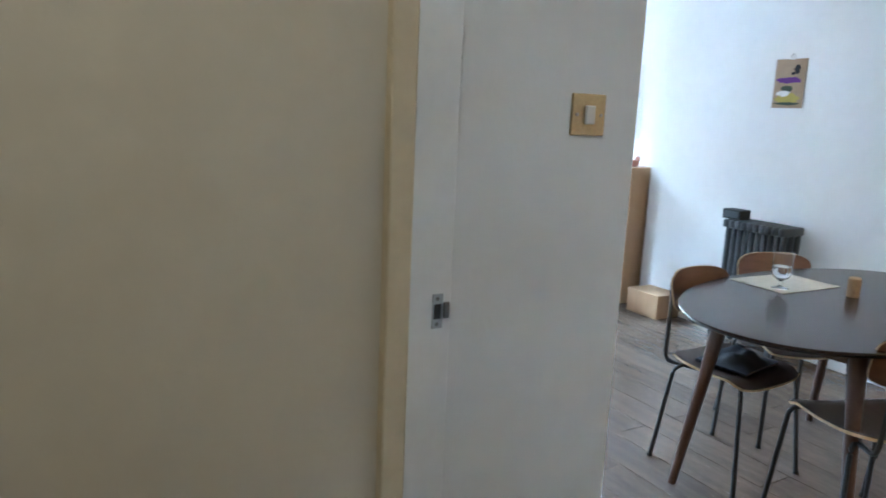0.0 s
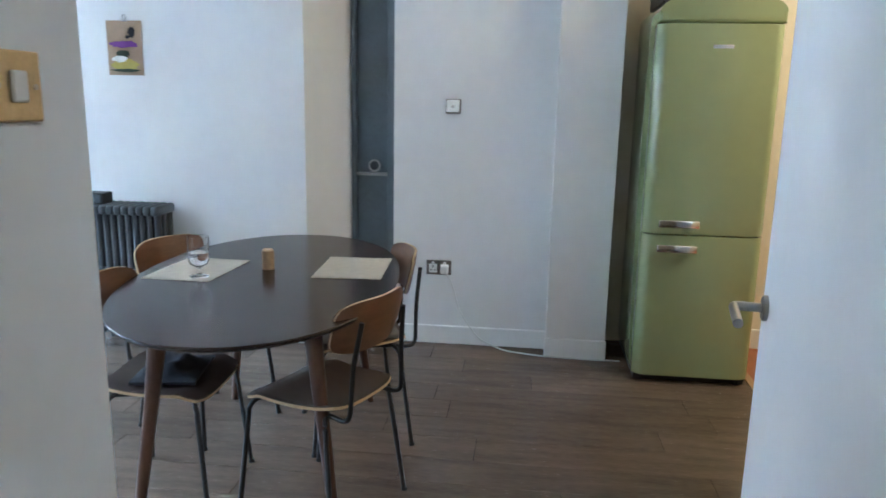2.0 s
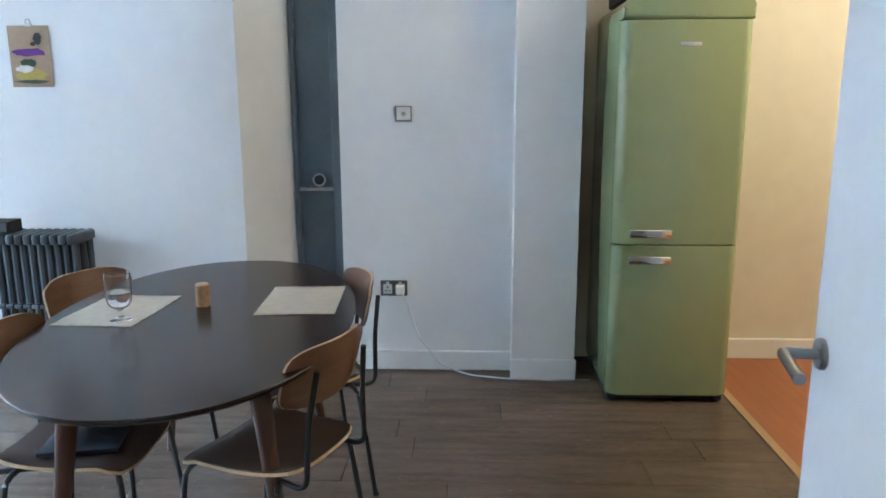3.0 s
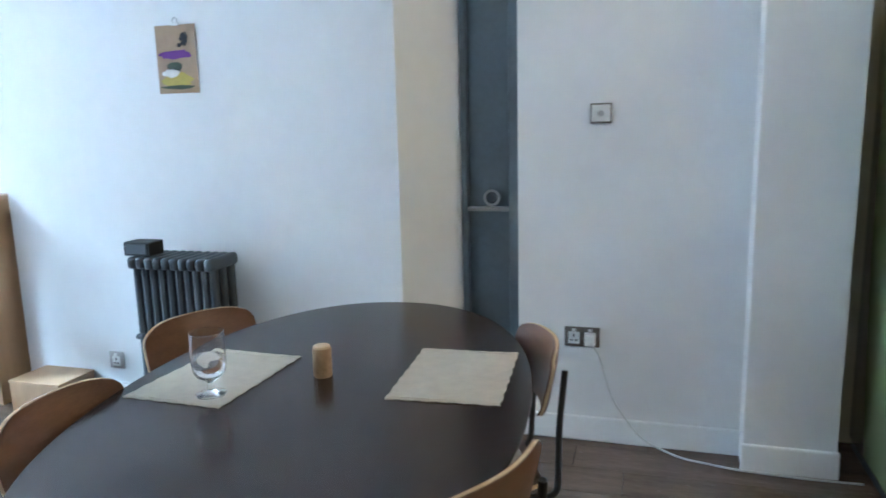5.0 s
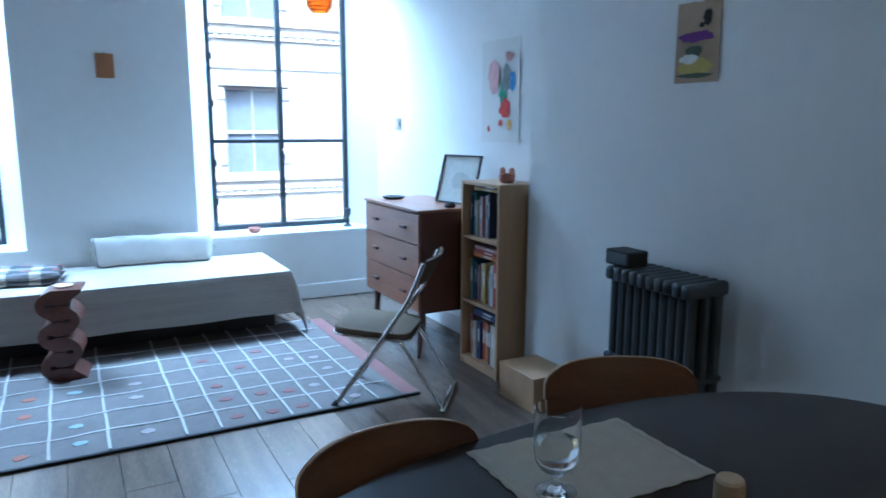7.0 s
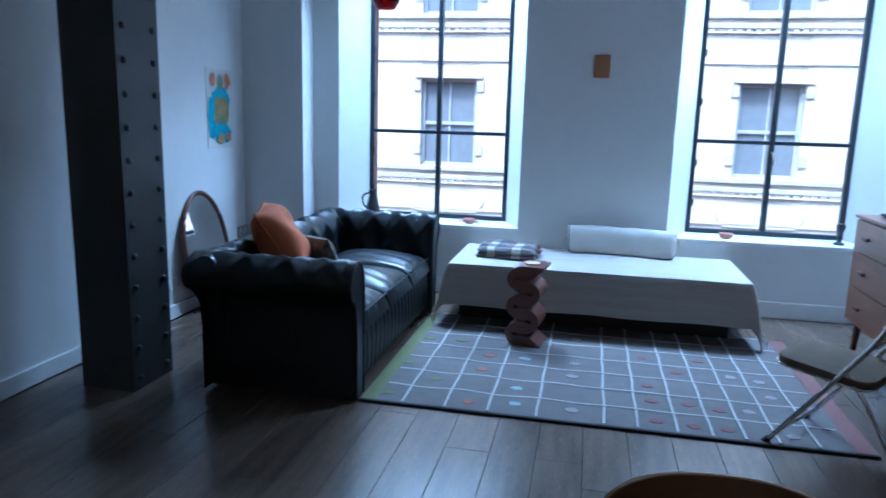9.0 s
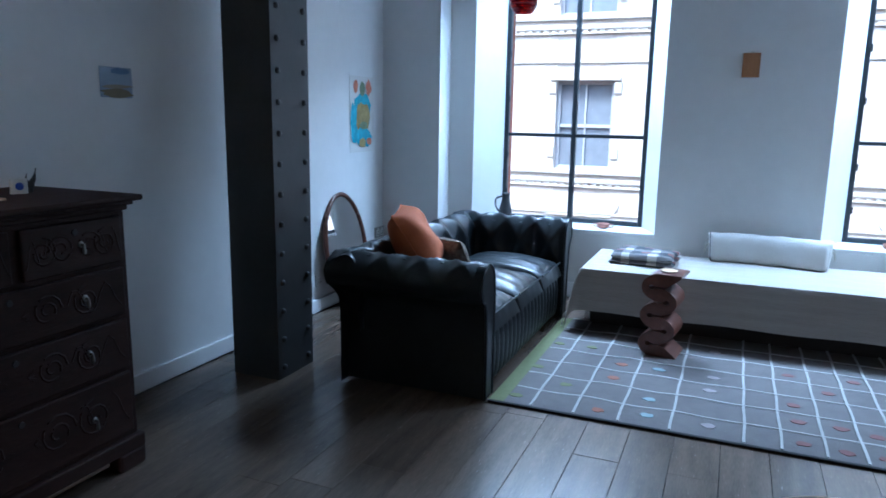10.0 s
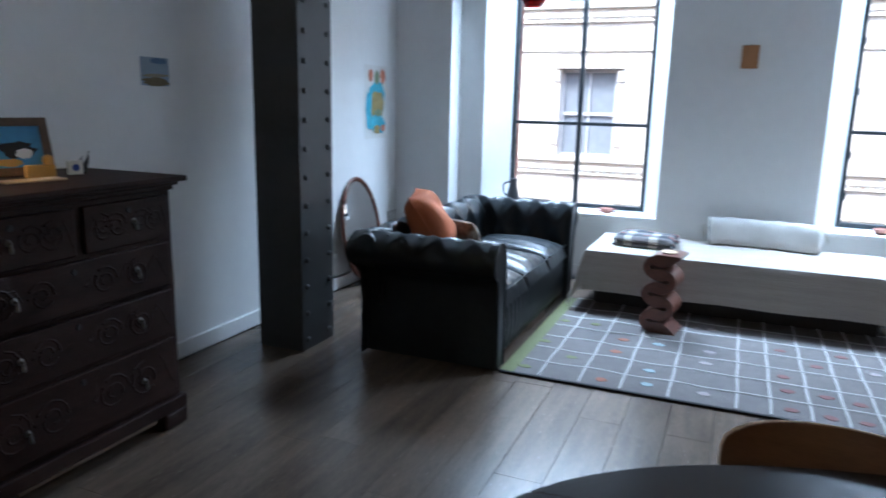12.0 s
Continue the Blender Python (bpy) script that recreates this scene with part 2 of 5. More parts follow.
def tube(points, radius, n=8, bm=None, closed=False, radius_end=None):
    """A round tube along points, with capped ends."""
    bm = bm or bmesh.new()
    pts = [Vector(p) for p in points]
    rings, count = [], len(pts)
    for i, p in enumerate(pts):
        a, b = pts[max(i - 1, 0)], pts[min(i + 1, count - 1)]
        if closed:
            a, b = pts[i - 1], pts[(i + 1) % count]
        d = (b - a).normalized()
        up = Vector((0, 0, 1)) if abs(d.z) < 0.9 else Vector((0, 1, 0))
        u = d.cross(up).normalized()
        v = u.cross(d)
        r = radius if radius_end is None else radius + (radius_end - radius) * i / max(1, count - 1)
        rings.append([bm.verts.new(p + r * (math.cos(2 * math.pi * k / n) * u + math.sin(2 * math.pi * k / n) * v)) for k in range(n)])
    for i in range(count if closed else count - 1):
        a, b = rings[i], rings[(i + 1) % count]
        for k in range(n):
            bm.faces.new((a[k], a[(k + 1) % n], b[(k + 1) % n], b[k]))
    if not closed:
        bm.faces.new(rings[0])
        bm.faces.new(rings[-1])
    return bm


def bend(points, r=0.04, steps=5):
    """Rounds the corners of a polyline."""
    pts = [Vector(p) for p in points]
    out = [pts[0]]
    for a, b, c in zip(pts, pts[1:], pts[2:]):
        p, q = b + (a - b).normalized() * r, b + (c - b).normalized() * r
        for k in range(steps + 1):
            s = k / steps
            out.append((1 - s) ** 2 * p + 2 * s * (1 - s) * b + s * s * q)
    return out + [pts[-1]]


def prism(outline, z0, z1, bevel=0.0, bm=None):
    """A flat slab with the given outline (x, y)."""
    bm = bm or bmesh.new()
    low = [bm.verts.new((x, y, z0)) for x, y in outline]
    high = [bm.verts.new((x, y, z1)) for x, y in outline]
    bm.faces.new(low[::-1])
    bm.faces.new(high)
    rim = []
    n = len(outline)
    for k in range(n):
        rim.append(bm.faces.new((low[k], low[(k + 1) % n], high[(k + 1) % n], high[k])))
    if bevel:
        es = [e for e in bm.edges if e.verts[0].co.z == e.verts[1].co.z]
        bmesh.ops.bevel(bm, geom=es, offset=bevel, segments=3, profile=0.5, affect="EDGES")
    return bm


def sheet(fn, nu, nv, thick=0.0, bm=None):
    """A curved sheet: fn(u, v) with u, v from 0 to 1, given thickness along its normals."""
    bm = bm or bmesh.new()
    g = [[Vector(fn(i / nu, j / nv)) for j in range(nv + 1)] for i in range(nu + 1)]
    top = [[bm.verts.new(p) for p in row] for row in g]
    for i in range(nu):
        for j in range(nv):
            bm.faces.new((top[i][j], top[i + 1][j], top[i + 1][j + 1], top[i][j + 1]))
    if thick:
        low = []
        for i in range(nu + 1):
            row = []
            for j in range(nv + 1):
                du = g[min(i + 1, nu)][j] - g[max(i - 1, 0)][j]
                dv = g[i][min(j + 1, nv)] - g[i][max(j - 1, 0)]
                row.append(bm.verts.new(g[i][j] - du.cross(dv).normalized() * thick))
            low.append(row)
        for i in range(nu):
            for j in range(nv):
                bm.faces.new((low[i][j], low[i][j + 1], low[i + 1][j + 1], low[i + 1][j]))
        for i in range(nu):
            for j in (0, nv):
                bm.faces.new((top[i][j], top[i + 1][j], low[i + 1][j], low[i][j]))
        for j in range(nv):
            for i in (0, nu):
                bm.faces.new((top[i][j], top[i][j + 1], low[i][j + 1], low[i][j]))
    return bm


def rounded(w, h, r, n=6):
    """Outline of a rounded rectangle about the origin."""
    out = []
    for cx, cy, a in ((w / 2 - r, h / 2 - r, 0), (-w / 2 + r, h / 2 - r, 90), (-w / 2 + r, -h / 2 + r, 180), (w / 2 - r, -h / 2 + r, 270)):
        out += [(cx + r * math.cos(radians(a + 90 * k / n)), cy + r * math.sin(radians(a + 90 * k / n))) for k in range(n + 1)]
    return out


def structure(name, bm, material, label, category="wall", parent=None):
    return tagged(link(name, bm, material, parent), label, category, kind="structure")


def moved(bm, m):
    bmesh.ops.transform(bm, matrix=m, verts=bm.verts)
    return bm


# ---- structure ----
H = 3.4
XL, XR, XR2, YW = -0.14, 4.38, 4.5, 6.5
structure("wall_left", box(XL - 0.2, 1.6, 0, XL, YW, H), PLASTER, "plain white plastered wall with a white skirting")
structure("wall_radiator", box(XR, 2.1, 0, 5.1, 4.2, H), PLASTER, "white plastered wall that stands forward behind the radiator")
structure("wall_right_far", box(XR2, 4.2, 0, 5.1, YW + 0.45, H), PLASTER, "white plastered wall beside the tall window")
structure("wall_recess", box(5.0, 1.58, 0, 5.1, 2.1, H), PLASTER, "narrow white recess behind a steel column")
structure("recess_splay", prism([(XR + 0.001, 2.0995), (4.655, 1.906), (5.0, 1.906), (5.0, 2.0995)], 0, H), PLASTER, "white splayed side of the narrow recess")
structure("wall_socket", box(4.52, 0.7, 0, 5.1, 1.622, H), PLASTER, "white plastered wall with a thermostat and a double socket")
structure("pilaster", box(4.395, 0.385, 0, 5.1, 0.715, H), PLASTER, "white plastered pilaster beside the fridge", "pilaster")
structure("wall_fridge", box(4.74, -2.4, 0, 5.1, 0.385, H), TAN_WALL, "cream wall behind the fridge and the kitchen")
structure("wall_corner_box", box(XL, 6.28, 0, 0.35, YW, H), PLASTER, "white boxed-in corner beside the window")
structure("wall_partition", prism([(1.03, 1.52), (1.521, 1.52), (1.488, 1.6), (1.03, 1.6)], 0, H), PLASTER, "white end of the partition wall with a light switch")
structure("wall_partition_hall", box(-1.6, 1.52, 0, 0.9, 1.6, H), TAN_WALL, "cream hall wall in the shade")
structure("door_head", box(0.9, 0.5, 2.08, 1.03, 1.6, H), PLASTER, "white wall above the hall doorway")
structure("wall_hall_side", box(0.92, -2.4, 0, 1.03, 0.5, H), TAN_WALL, "cream wall beside the hall doorway")
structure("wall_hall_back", box(-1.7, -2.4, 0, -1.6, 1.6, H), TAN_WALL, "cream wall at the back of the hall")
structure("wall_kitchen_end", box(-1.7, -2.5, 0, 5.1, -2.4, H), TAN_WALL, "cream wall at the end of the kitchen")
structure("wall_kitchen", box(1.03, -0.45, 0, 3.1, -0.35, H), PLASTER, "white wall beside the kitchen opening")

# window wall, cut by two tall openings with splayed reveals
WINS = ((0.557, 1.993, 0.715, 1.865), (3.08, 4.5, 3.245, 4.36))
SILL, TOP = 0.545, 2.72


def window_wall():
    bm = bmesh.new()
    y0, y1 = YW, YW + 0.45
    for a, b in ((XL - 0.2, WINS[0][0]), (WINS[0][1], WINS[1][0])):
        box(a, y0, 0, b, y1, H, bm=bm)
    for a, b, c, d in WINS:
        box(a, y0, 0, b, y1, SILL - 0.03, bm=bm)
        box(a, y0, TOP, b, y1, H, bm=bm)
    return bm


structure("wall_windows", window_wall(), PLASTER, "white plastered wall with two tall window openings")
for k, (a, b, c, d) in enumerate(WINS):
    for side, (p, q) in enumerate(((a, c), (b, d))):
        bm = prism([(p, YW + 0.001), (q, YW + 0.3), (q, YW + 0.45), (p, YW + 0.45)], SILL, TOP)
        structure("window_reveal_%d" % (2 * k + side + 1), bm, PLASTER, "white splayed reveal beside a tall window", "window reveal")
    structure("window_sill_%d" % (k + 1), prism([(a - 0.0, YW - 0.02), (b, YW - 0.02), (b, YW + 0.45), (a, YW + 0.45)], SILL - 0.03, SILL, 0.006), GLOSS_WHITE, "deep white painted window sill", "window sill")

structure("ceiling", box(-1.8, -2.6, H, 5.2, 7.0, H + 0.15), PLASTER, "plain white ceiling", "ceiling")
structure("floor", box(-1.8, -2.6, -0.2, 5.2, 7.0, -0.012), GROUT, "floor under the planks", "floor")
structure("kitchen_floor", box(1.03, -2.4, -0.012, 4.74, -0.37, 0.002), TERRACOTTA, "orange-brown kitchen floor lit by a warm lamp", "floor")
structure("threshold", box(3.1, -0.37, -0.012, 4.74, -0.33, 0.008, 0.003), OAK_STRIP, "pale wooden threshold strip between two floors", "threshold")


def skirting(name, x0, y0, x1, y1, h=0.12):
    bm = box(x0, y0, 0, x1, y1, h, 0.006)
    return structure(name, bm, GLOSS_WHITE, "white painted skirting board", "skirting")


skirting("baseboard_1", XL, 3.2, XL + 0.018, 6.28, 0.095)
skirting("baseboard_2", 0.35, YW - 0.018, XR2, YW)
skirting("baseboard_3", XR2 - 0.018, 4.7, XR2, YW - 0.02)
skirting("baseboard_4", 4.502, 0.712, 4.52, 1.62, 0.11)
skirting("baseboard_5", 4.377, 0.377, 4.395, 0.723, 0.11)
skirting("baseboard_6", XR - 0.018, 2.1, XR, 3.7)
skirting("baseboard_7", 4.722, -2.3, 4.74, -0.35)
skirting("baseboard_8", XL, 6.262, 0.36, 6.28)


def steel_window(k, c, d):
    """A tall steel casement: frame, mullion, transoms, panes and a stay."""
    w = tagged(new("window_%d" % (k + 1)), "tall black steel-framed window with four visible panes", "window", kind="structure")
    y, m = YW + 0.3, (c + d) / 2
    for name, args in (("frame_bar", (c, SILL, c + 0.035, TOP)), ("frame_bar", (d - 0.035, SILL, d, TOP)), ("frame_bar", (c + 0.035, SILL, d - 0.035, SILL + 0.035)), ("frame_bar", (c + 0.035, TOP - 0.03, d - 0.035, TOP)), ("mullion", (m - 0.019, SILL + 0.035, m + 0.019, TOP - 0.03))):
        part(name, box(args[0], y, args[1], args[2], y + 0.05, args[3], 0.005), WINDOW_PAINT, w)
    for z in (1.238, 2.42):
        for a, b in ((c + 0.035, m - 0.019), (m + 0.019, d - 0.035)):
            part("transom", box(a, y + 0.004, z - 0.014, b, y + 0.046, z + 0.014, 0.004), WINDOW_PAINT, w)
    zs = (SILL + 0.035, 1.238, 2.42, TOP - 0.03)
    for a, b in ((c + 0.03, m - 0.015), (m + 0.015, d - 0.03)):
        for z0, z1 in zip(zs, zs[1:]):
            p = part("pane", box(a, y + 0.022, z0 + 0.01, b, y + 0.026, z1 - 0.01), PANE, w)
            p.visible_shadow = False
    hinge = bmesh.new()
    for z in (0.75, 1.05, 1.5, 1.85):
        box(c + 0.03, y - 0.008, z, c + 0.045, y + 0.01, z + 0.05, 0.003, bm=hinge)
    part("hinge", hinge, WINDOW_PAINT, w)
    if k == 1:
        stay = tube(bend([(m, y - 0.01, 1.17), (m, y - 0.035, 1.17), (m + 0.02, y - 0.04, 1.09)], 0.008), 0.007)
        part("handle", stay, BRUSHED, w, "steel casement handle")


for k, (a, b, c, d) in enumerate(WINS):
    steel_window(k, c, d)

# hall door, open, and its frame
door = tagged(thing("door_1", "white painted door standing open with a steel lever handle", "door", (1.03, 0.535, 0), -9.5), kind="structure")
LEAF = 0.957
part("door_leaf", box(0, -0.04, 0.008, LEAF, 0, 2.04, 0.003), GLOSS_WHITE, door)
rose = lathe([(0.026, 0), (0.026, 0.006), (0.024, 0.009)], 20)
part("rose", moved(rose, pose(LEAF - 0.05, 0.0, 1.02, -90)), BRUSHED, door, smooth=True)
part("lever", tube(bend([(LEAF - 0.05, 0.005, 1.02), (LEAF - 0.05, 0.062, 1.02), (LEAF - 0.16, 0.064, 1.015)], 0.012), 0.0095, 12), BRUSHED, door, "satin steel lever handle", True)
part("latch_plate", box(LEAF, -0.03, 0.95, LEAF + 0.002, -0.01, 1.09), BRUSHED, door)
structure("door_frame", box(0.888, 1.496, 0, 0.942, 1.524, 2.1, 0.005), CREAM, "cream painted door stop of the hall doorway", "door frame")
structure("door_jamb", box(0.942, 1.503, 0, 1.038, 1.5215, 2.08, 0.002), GLOSS_WHITE, "white painted door jamb with a steel strike plate", "door frame")
structure("door_jamb_hinge", box(0.905, 0.5, 0, 1.03, 0.53, 2.08, 0.003), GLOSS_WHITE, "white painted hinge jamb of the hall doorway", "door frame")
strike = tagged(new("strike_plate"), "small steel strike plate screwed to the door jamb", "strike plate")
part("plate", box(0.994, 1.4995, 0.975, 1.018, 1.503, 1.047, 0.001), BRUSHED, strike)
part("latch_hole", box(0.997, 1.499, 0.995, 1.013, 1.4996, 1.026), RUBBER, strike, "dark latch hole")
part("lip", box(1.018, 1.494, 0.996, 1.031, 1.5, 1.03, 0.002), IRON_PULL, strike)
for z in (0.984, 1.037):
    part("screw", moved(lathe([(0.0045, 0), (0.004, 0.001)], 10), pose(1.005, 1.4995, z, 90)), IRON_PULL, strike)


def wall_plate(name, label, category, m, w, h, face, detail):
    """A switch or socket plate in its own plane: x across, z up, front to -y."""
    t = tagged(new(name), label, category)
    t.matrix_basis = m
    part("plate", box(-w / 2, -0.008, -h / 2, w / 2, 0, h / 2, 0.003), face, t)
    detail(t, w, h)
    return t


def rocker(t, w, h):
    part("rocker", box(-0.013, -0.015, -0.02, 0.013, -0.008, 0.02, 0.003), WHITE_PLASTIC, t)
    for s in (-1, 1):
        part("screw", moved(lathe([(0.004, 0), (0.004, 0.002)], 10), pose(s * w * 0.36, -0.008, 0, 90)), BRUSHED, t)


def sockets(t, w, h):
    n = 2 if w > 0.11 else 1
    for s in ((-0.034, 0.034) if n == 2 else (0.0,)):
        part("outlet", box(s - 0.024, -0.011, -0.03, s + 0.024, -0.008, 0.022, 0.002), WHITE_PLASTIC, t)
        for dx, dz, a, b in ((0, 0.006, 0.003, 0.006), (-0.01, -0.014, 0.005, 0.003), (0.01, -0.014, 0.005, 0.003)):
            part("slot", box(s + dx - a, -0.0125, dz - b, s + dx + a, -0.011, dz + b), RUBBER, t)
        part("rocker", box(s - 0.008, -0.014, 0.024, s + 0.008, -0.008, 0.036, 0.001), WHITE_PLASTIC, t)


FACE_X = 90  # turn that makes a plate on the right-hand wall look towards -x
wall_plate("light_switch", "brass-framed light switch with a white rocker", "light switch", pose(1.372, 1.52, 1.413), 0.094, 0.09, BRASS, rocker)
wall_plate("thermostat", "small white thermostat with a steel rim on the wall", "thermostat", pose(4.52, 1.285, 1.39, 0, 0, -FACE_X), 0.085, 0.08, IRON_PULL, lambda t, w, h: (part("cover", box(-0.036, -0.016, -0.032, 0.036, -0.008, 0.034, 0.003), WHITE_PLASTIC, t), part("dial", moved(lathe([(0.012, 0), (0.011, 0.006)], 16), pose(0, -0.016, 0, 90)), BRUSHED, t)))
ds = wall_plate("double_socket", "steel double wall socket with a white plug in it", "socket", pose(4.52, 1.35, 0.462, 0, 0, -FACE_X), 0.146, 0.086, IRON_PULL, sockets)
part("plug", box(0.012, -0.05, -0.03, 0.058, -0.012, 0.02, 0.008), WHITE_PLASTIC, ds)
wall_plate("wall_socket", "single steel wall socket low on the wall beside the radiator", "socket", pose(XR, 3.635, 0.237, 0, 0, -FACE_X), 0.086, 0.086, BRUSHED, sockets)
wall_plate("wall_socket", "steel wall socket near the oval mirror", "socket", pose(XL, 6.21, 0.437, 0, 0, FACE_X), 0.146, 0.086, BRUSHED, sockets)
for y in (5.19, 5.30):
    wall_plate("wall_socket", "white wall socket above the skirting", "socket", pose(XL, y, 0.225, 0, 0, FACE_X), 0.086, 0.086, WHITE_PLASTIC, sockets)
wall_plate("light_switch", "small white light switch on the wall by the window", "light switch", pose(XR2, 6.08, 1.377, 0, 0, -FACE_X), 0.086, 0.09, BRUSHED, rocker)

cable = tagged(link("power_cable", tube(bend([(4.47, 1.31, 0.45), (4.5, 1.28, 0.4), (4.49, 1.22, 0.2), (4.46, 1.1, 0.05), (4.42, 0.95, 0.006), (4.37, 0.75, 0.006), (4.355, 0.5, 0.006), (4.36, 0.3, 0.006)], 0.05, 4), 0.004, 6), GREY_CABLE, smooth=True), "thin white power cable hanging from the socket to the floor", "cable")


# riveted steel column by the sofa
def riveted_column():
    t = thing("steel_column", "black painted riveted steel column from floor to ceiling", "column")
    x0, y0, x1, y1 = 0.11, 4.075, 0.385, 4.39
    part("web", box(x0, y0, 0, x1 - 0.0, y1, H), STEEL_PAINT, t)
    part("cover_plate", box(x1, y0 - 0.004, 0, x1 + 0.014, y1 + 0.004, H, 0.002), STEEL_PAINT, t)
    proto = lathe([(0.0165, 0), (0.016, 0.006), (0.012, 0.012), (0.004, 0.015)], 10)
    me = None
    for y in (y0 + 0.045, y1 - 0.045):
        for k in range(19):
            z = 0.06 + 0.152 * k
            if me is None:
                ob = part("rivet", proto, STEEL_PAINT, t, smooth=True)
                me = ob.data
            else:
                ob = new("rivet", me)
                ob.parent = t
            ob.matrix_basis = pose(x1 + 0.014, y, z, 0, 90, 0)
    return t


riveted_column()


def grey_column():
    t = thing("grey_column", "blue-grey painted steel column set in a narrow wall recess", "column")
    part("web", box(4.70, 1.63, 0, 4.76, 1.885, H, 0.004), BLUE_STEEL, t)
    part("flange", box(4.65, 1.625, 0, 4.70, 1.688, H, 0.006), BLUE_STEEL, t)
    part("flange", box(4.65, 1.875, 0, 4.70, 1.902, H, 0.006), BLUE_STEEL, t)
    part("bracket", box(4.65, 1.688, 0.975, 4.70, 1.875, 0.992, 0.002), BRUSHED, t, "pale steel bracket across the column")
    v = part("valve", moved(lathe([(0.03, 0), (0.034, 0.01), (0.034, 0.03), (0.018, 0.036), (0.018, 0.05)], 20), pose(4.70, 1.765, 1.035, 0, -90, 0)), CAST_IRON, t, smooth=True)
    part("valve_ring", moved(tube([(0.032 * math.cos(a / 12 * math.pi), 0.032 * math.sin(a / 12 * math.pi), 0) for a in range(24)], 0.006, 8, closed=True), pose(4.655, 1.765, 1.035, 0, 90, 0)), BRUSHED, v, smooth=True)


grey_column()


# cast-iron radiator
def radiator():
    t = thing("radiator", "dark grey cast-iron column radiator against the white wall", "radiator")
    n, y0, p = 10, 2.862, 0.0435
    for k in range(n):
        y = y0 + p * (k + 0.5)
        for dx in (0.03, 0.095, 0.16):
            part("column", tube([(4.135 + dx, y, 0.12), (4.135 + dx, y, 0.79)], 0.0185, 8), CAST_IRON, t, smooth=True)
        hd = box(4.118, y - 0.0205, 0.765, 4.332, y + 0.0205, 0.82, 0.016, 3)
        part("section_head", hd, CAST_IRON, t, smooth=True)
        part("section_foot", box(4.118, y - 0.0205, 0.085, 4.332, y + 0.0205, 0.14, 0.016, 3), CAST_IRON, t, smooth=True)
        part("rib", box(4.13, y - 0.0205, 0.44, 4.32, y + 0.0205, 0.465, 0.008), CAST_IRON, t)
    for y in (y0 + p * 0.5, y0 + p * (n - 0.5)):
        part("leg", box(4.14, y - 0.018, 0, 4.18, y + 0.018, 0.09, 0.01), CAST_IRON, t)
        part("leg", box(4.28, y - 0.018, 0, 4.32, y + 0.018, 0.09, 0.01), CAST_IRON, t)
    part("valve", tube(bend([(4.225, y0 + p * n, 0.11), (4.225, y0 + p * n + 0.08, 0.11), (4.225, y0 + p * n + 0.08, 0.0)], 0.02), 0.011, 8), BRUSHED, t, smooth=True)


radiator()
bx = thing("small_speaker", "small black box speaker resting on the radiator", "speaker", (4.2, 3.26, 0.82))
part("case", box(-0.05, -0.068, 0, 0.05, 0.068, 0.062, 0.006), RUBBER, bx)
part("grille", box(-0.054, -0.055, 0.01, -0.05, 0.055, 0.052, 0.001), CAST_IRON, bx)


# ---- dining table and what stands on it ----
TX, TY, TT, TA, TB = 3.031, 1.815, 7.0, 0.825, 0.49


def dining_table():
    t = thing("dining_table", "oval dark walnut dining table with a glossy top", "table", (TX, TY, 0), TT)
    def oval(f, n=72):
        out = []
        for k in range(n):
            a = 2 * math.pi * k / n
            c, s = math.cos(a), math.sin(a)
            out.append((TA * f * math.copysign(abs(c) ** 0.93, c), TB * f * math.copysign(abs(s) ** 0.93, s)))
        return out
    bm = bmesh.new()
    rings = []
    for f, z in ((0.94, 0.725), (0.985, 0.737), (0.998, 0.748), (1.0, 0.752), (0.996, 0.755)):
        rings.append([bm.verts.new((x, y, z)) for x, y in oval(f)])
    for a, b in zip(rings, rings[1:]):
        for k in range(72):
            bm.faces.new((a[k], a[(k + 1) % 72], b[(k + 1) % 72], b[k]))
    bm.faces.new(rings[0])
    bm.faces.new(rings[-1])
    part("tabletop", bm, TABLE_DARK, t, smooth=True)
    for s in (-1, 1):
        part("apron", box(-0.46, s * 0.24 - 0.011, 0.655, 0.46, s * 0.24 + 0.011, 0.724, 0.003), TABLE_LEG, t)
        part("apron", box(s * 0.47 - 0.011, -0.22, 0.655, s * 0.47 + 0.011, 0.22, 0.724, 0.003), TABLE_LEG, t)
        for q in (-1, 1):
            part("leg", tube([(s * 0.47, q * 0.24, 0.724), (s * 0.5, q * 0.27, 0.45), (s * 0.555, q * 0.325, 0.0)], 0.032, 12, radius_end=0.015), TABLE_LEG, t, smooth=True)


dining_table()


def placemat(x, y, turn):
    t = thing("placemat", "natural linen placemat with a fine woven edge on the table", "placemat", (x, y, 0.7555), turn, "placemats on the table")
    part("cloth", sheet(lambda u, v: ((u - 0.5) * 0.362 + 0.002 * math.sin(37 * v), (v - 0.5) * 0.262 + 0.002 * math.sin(41 * u), 0.0025 + 0.0006 * math.sin(9 * u + 5 * v)), 24, 20, 0.002), LINEN, t)
    for s in (-1, 1):
        part("hem", box(s * 0.168 - 0.004, -0.126, 0.002, s * 0.168 + 0.004, 0.126, 0.0042, 0.001), LINEN, t)


placemat(3.056, 2.114, -2)
placemat(3.196, 1.531, 4)


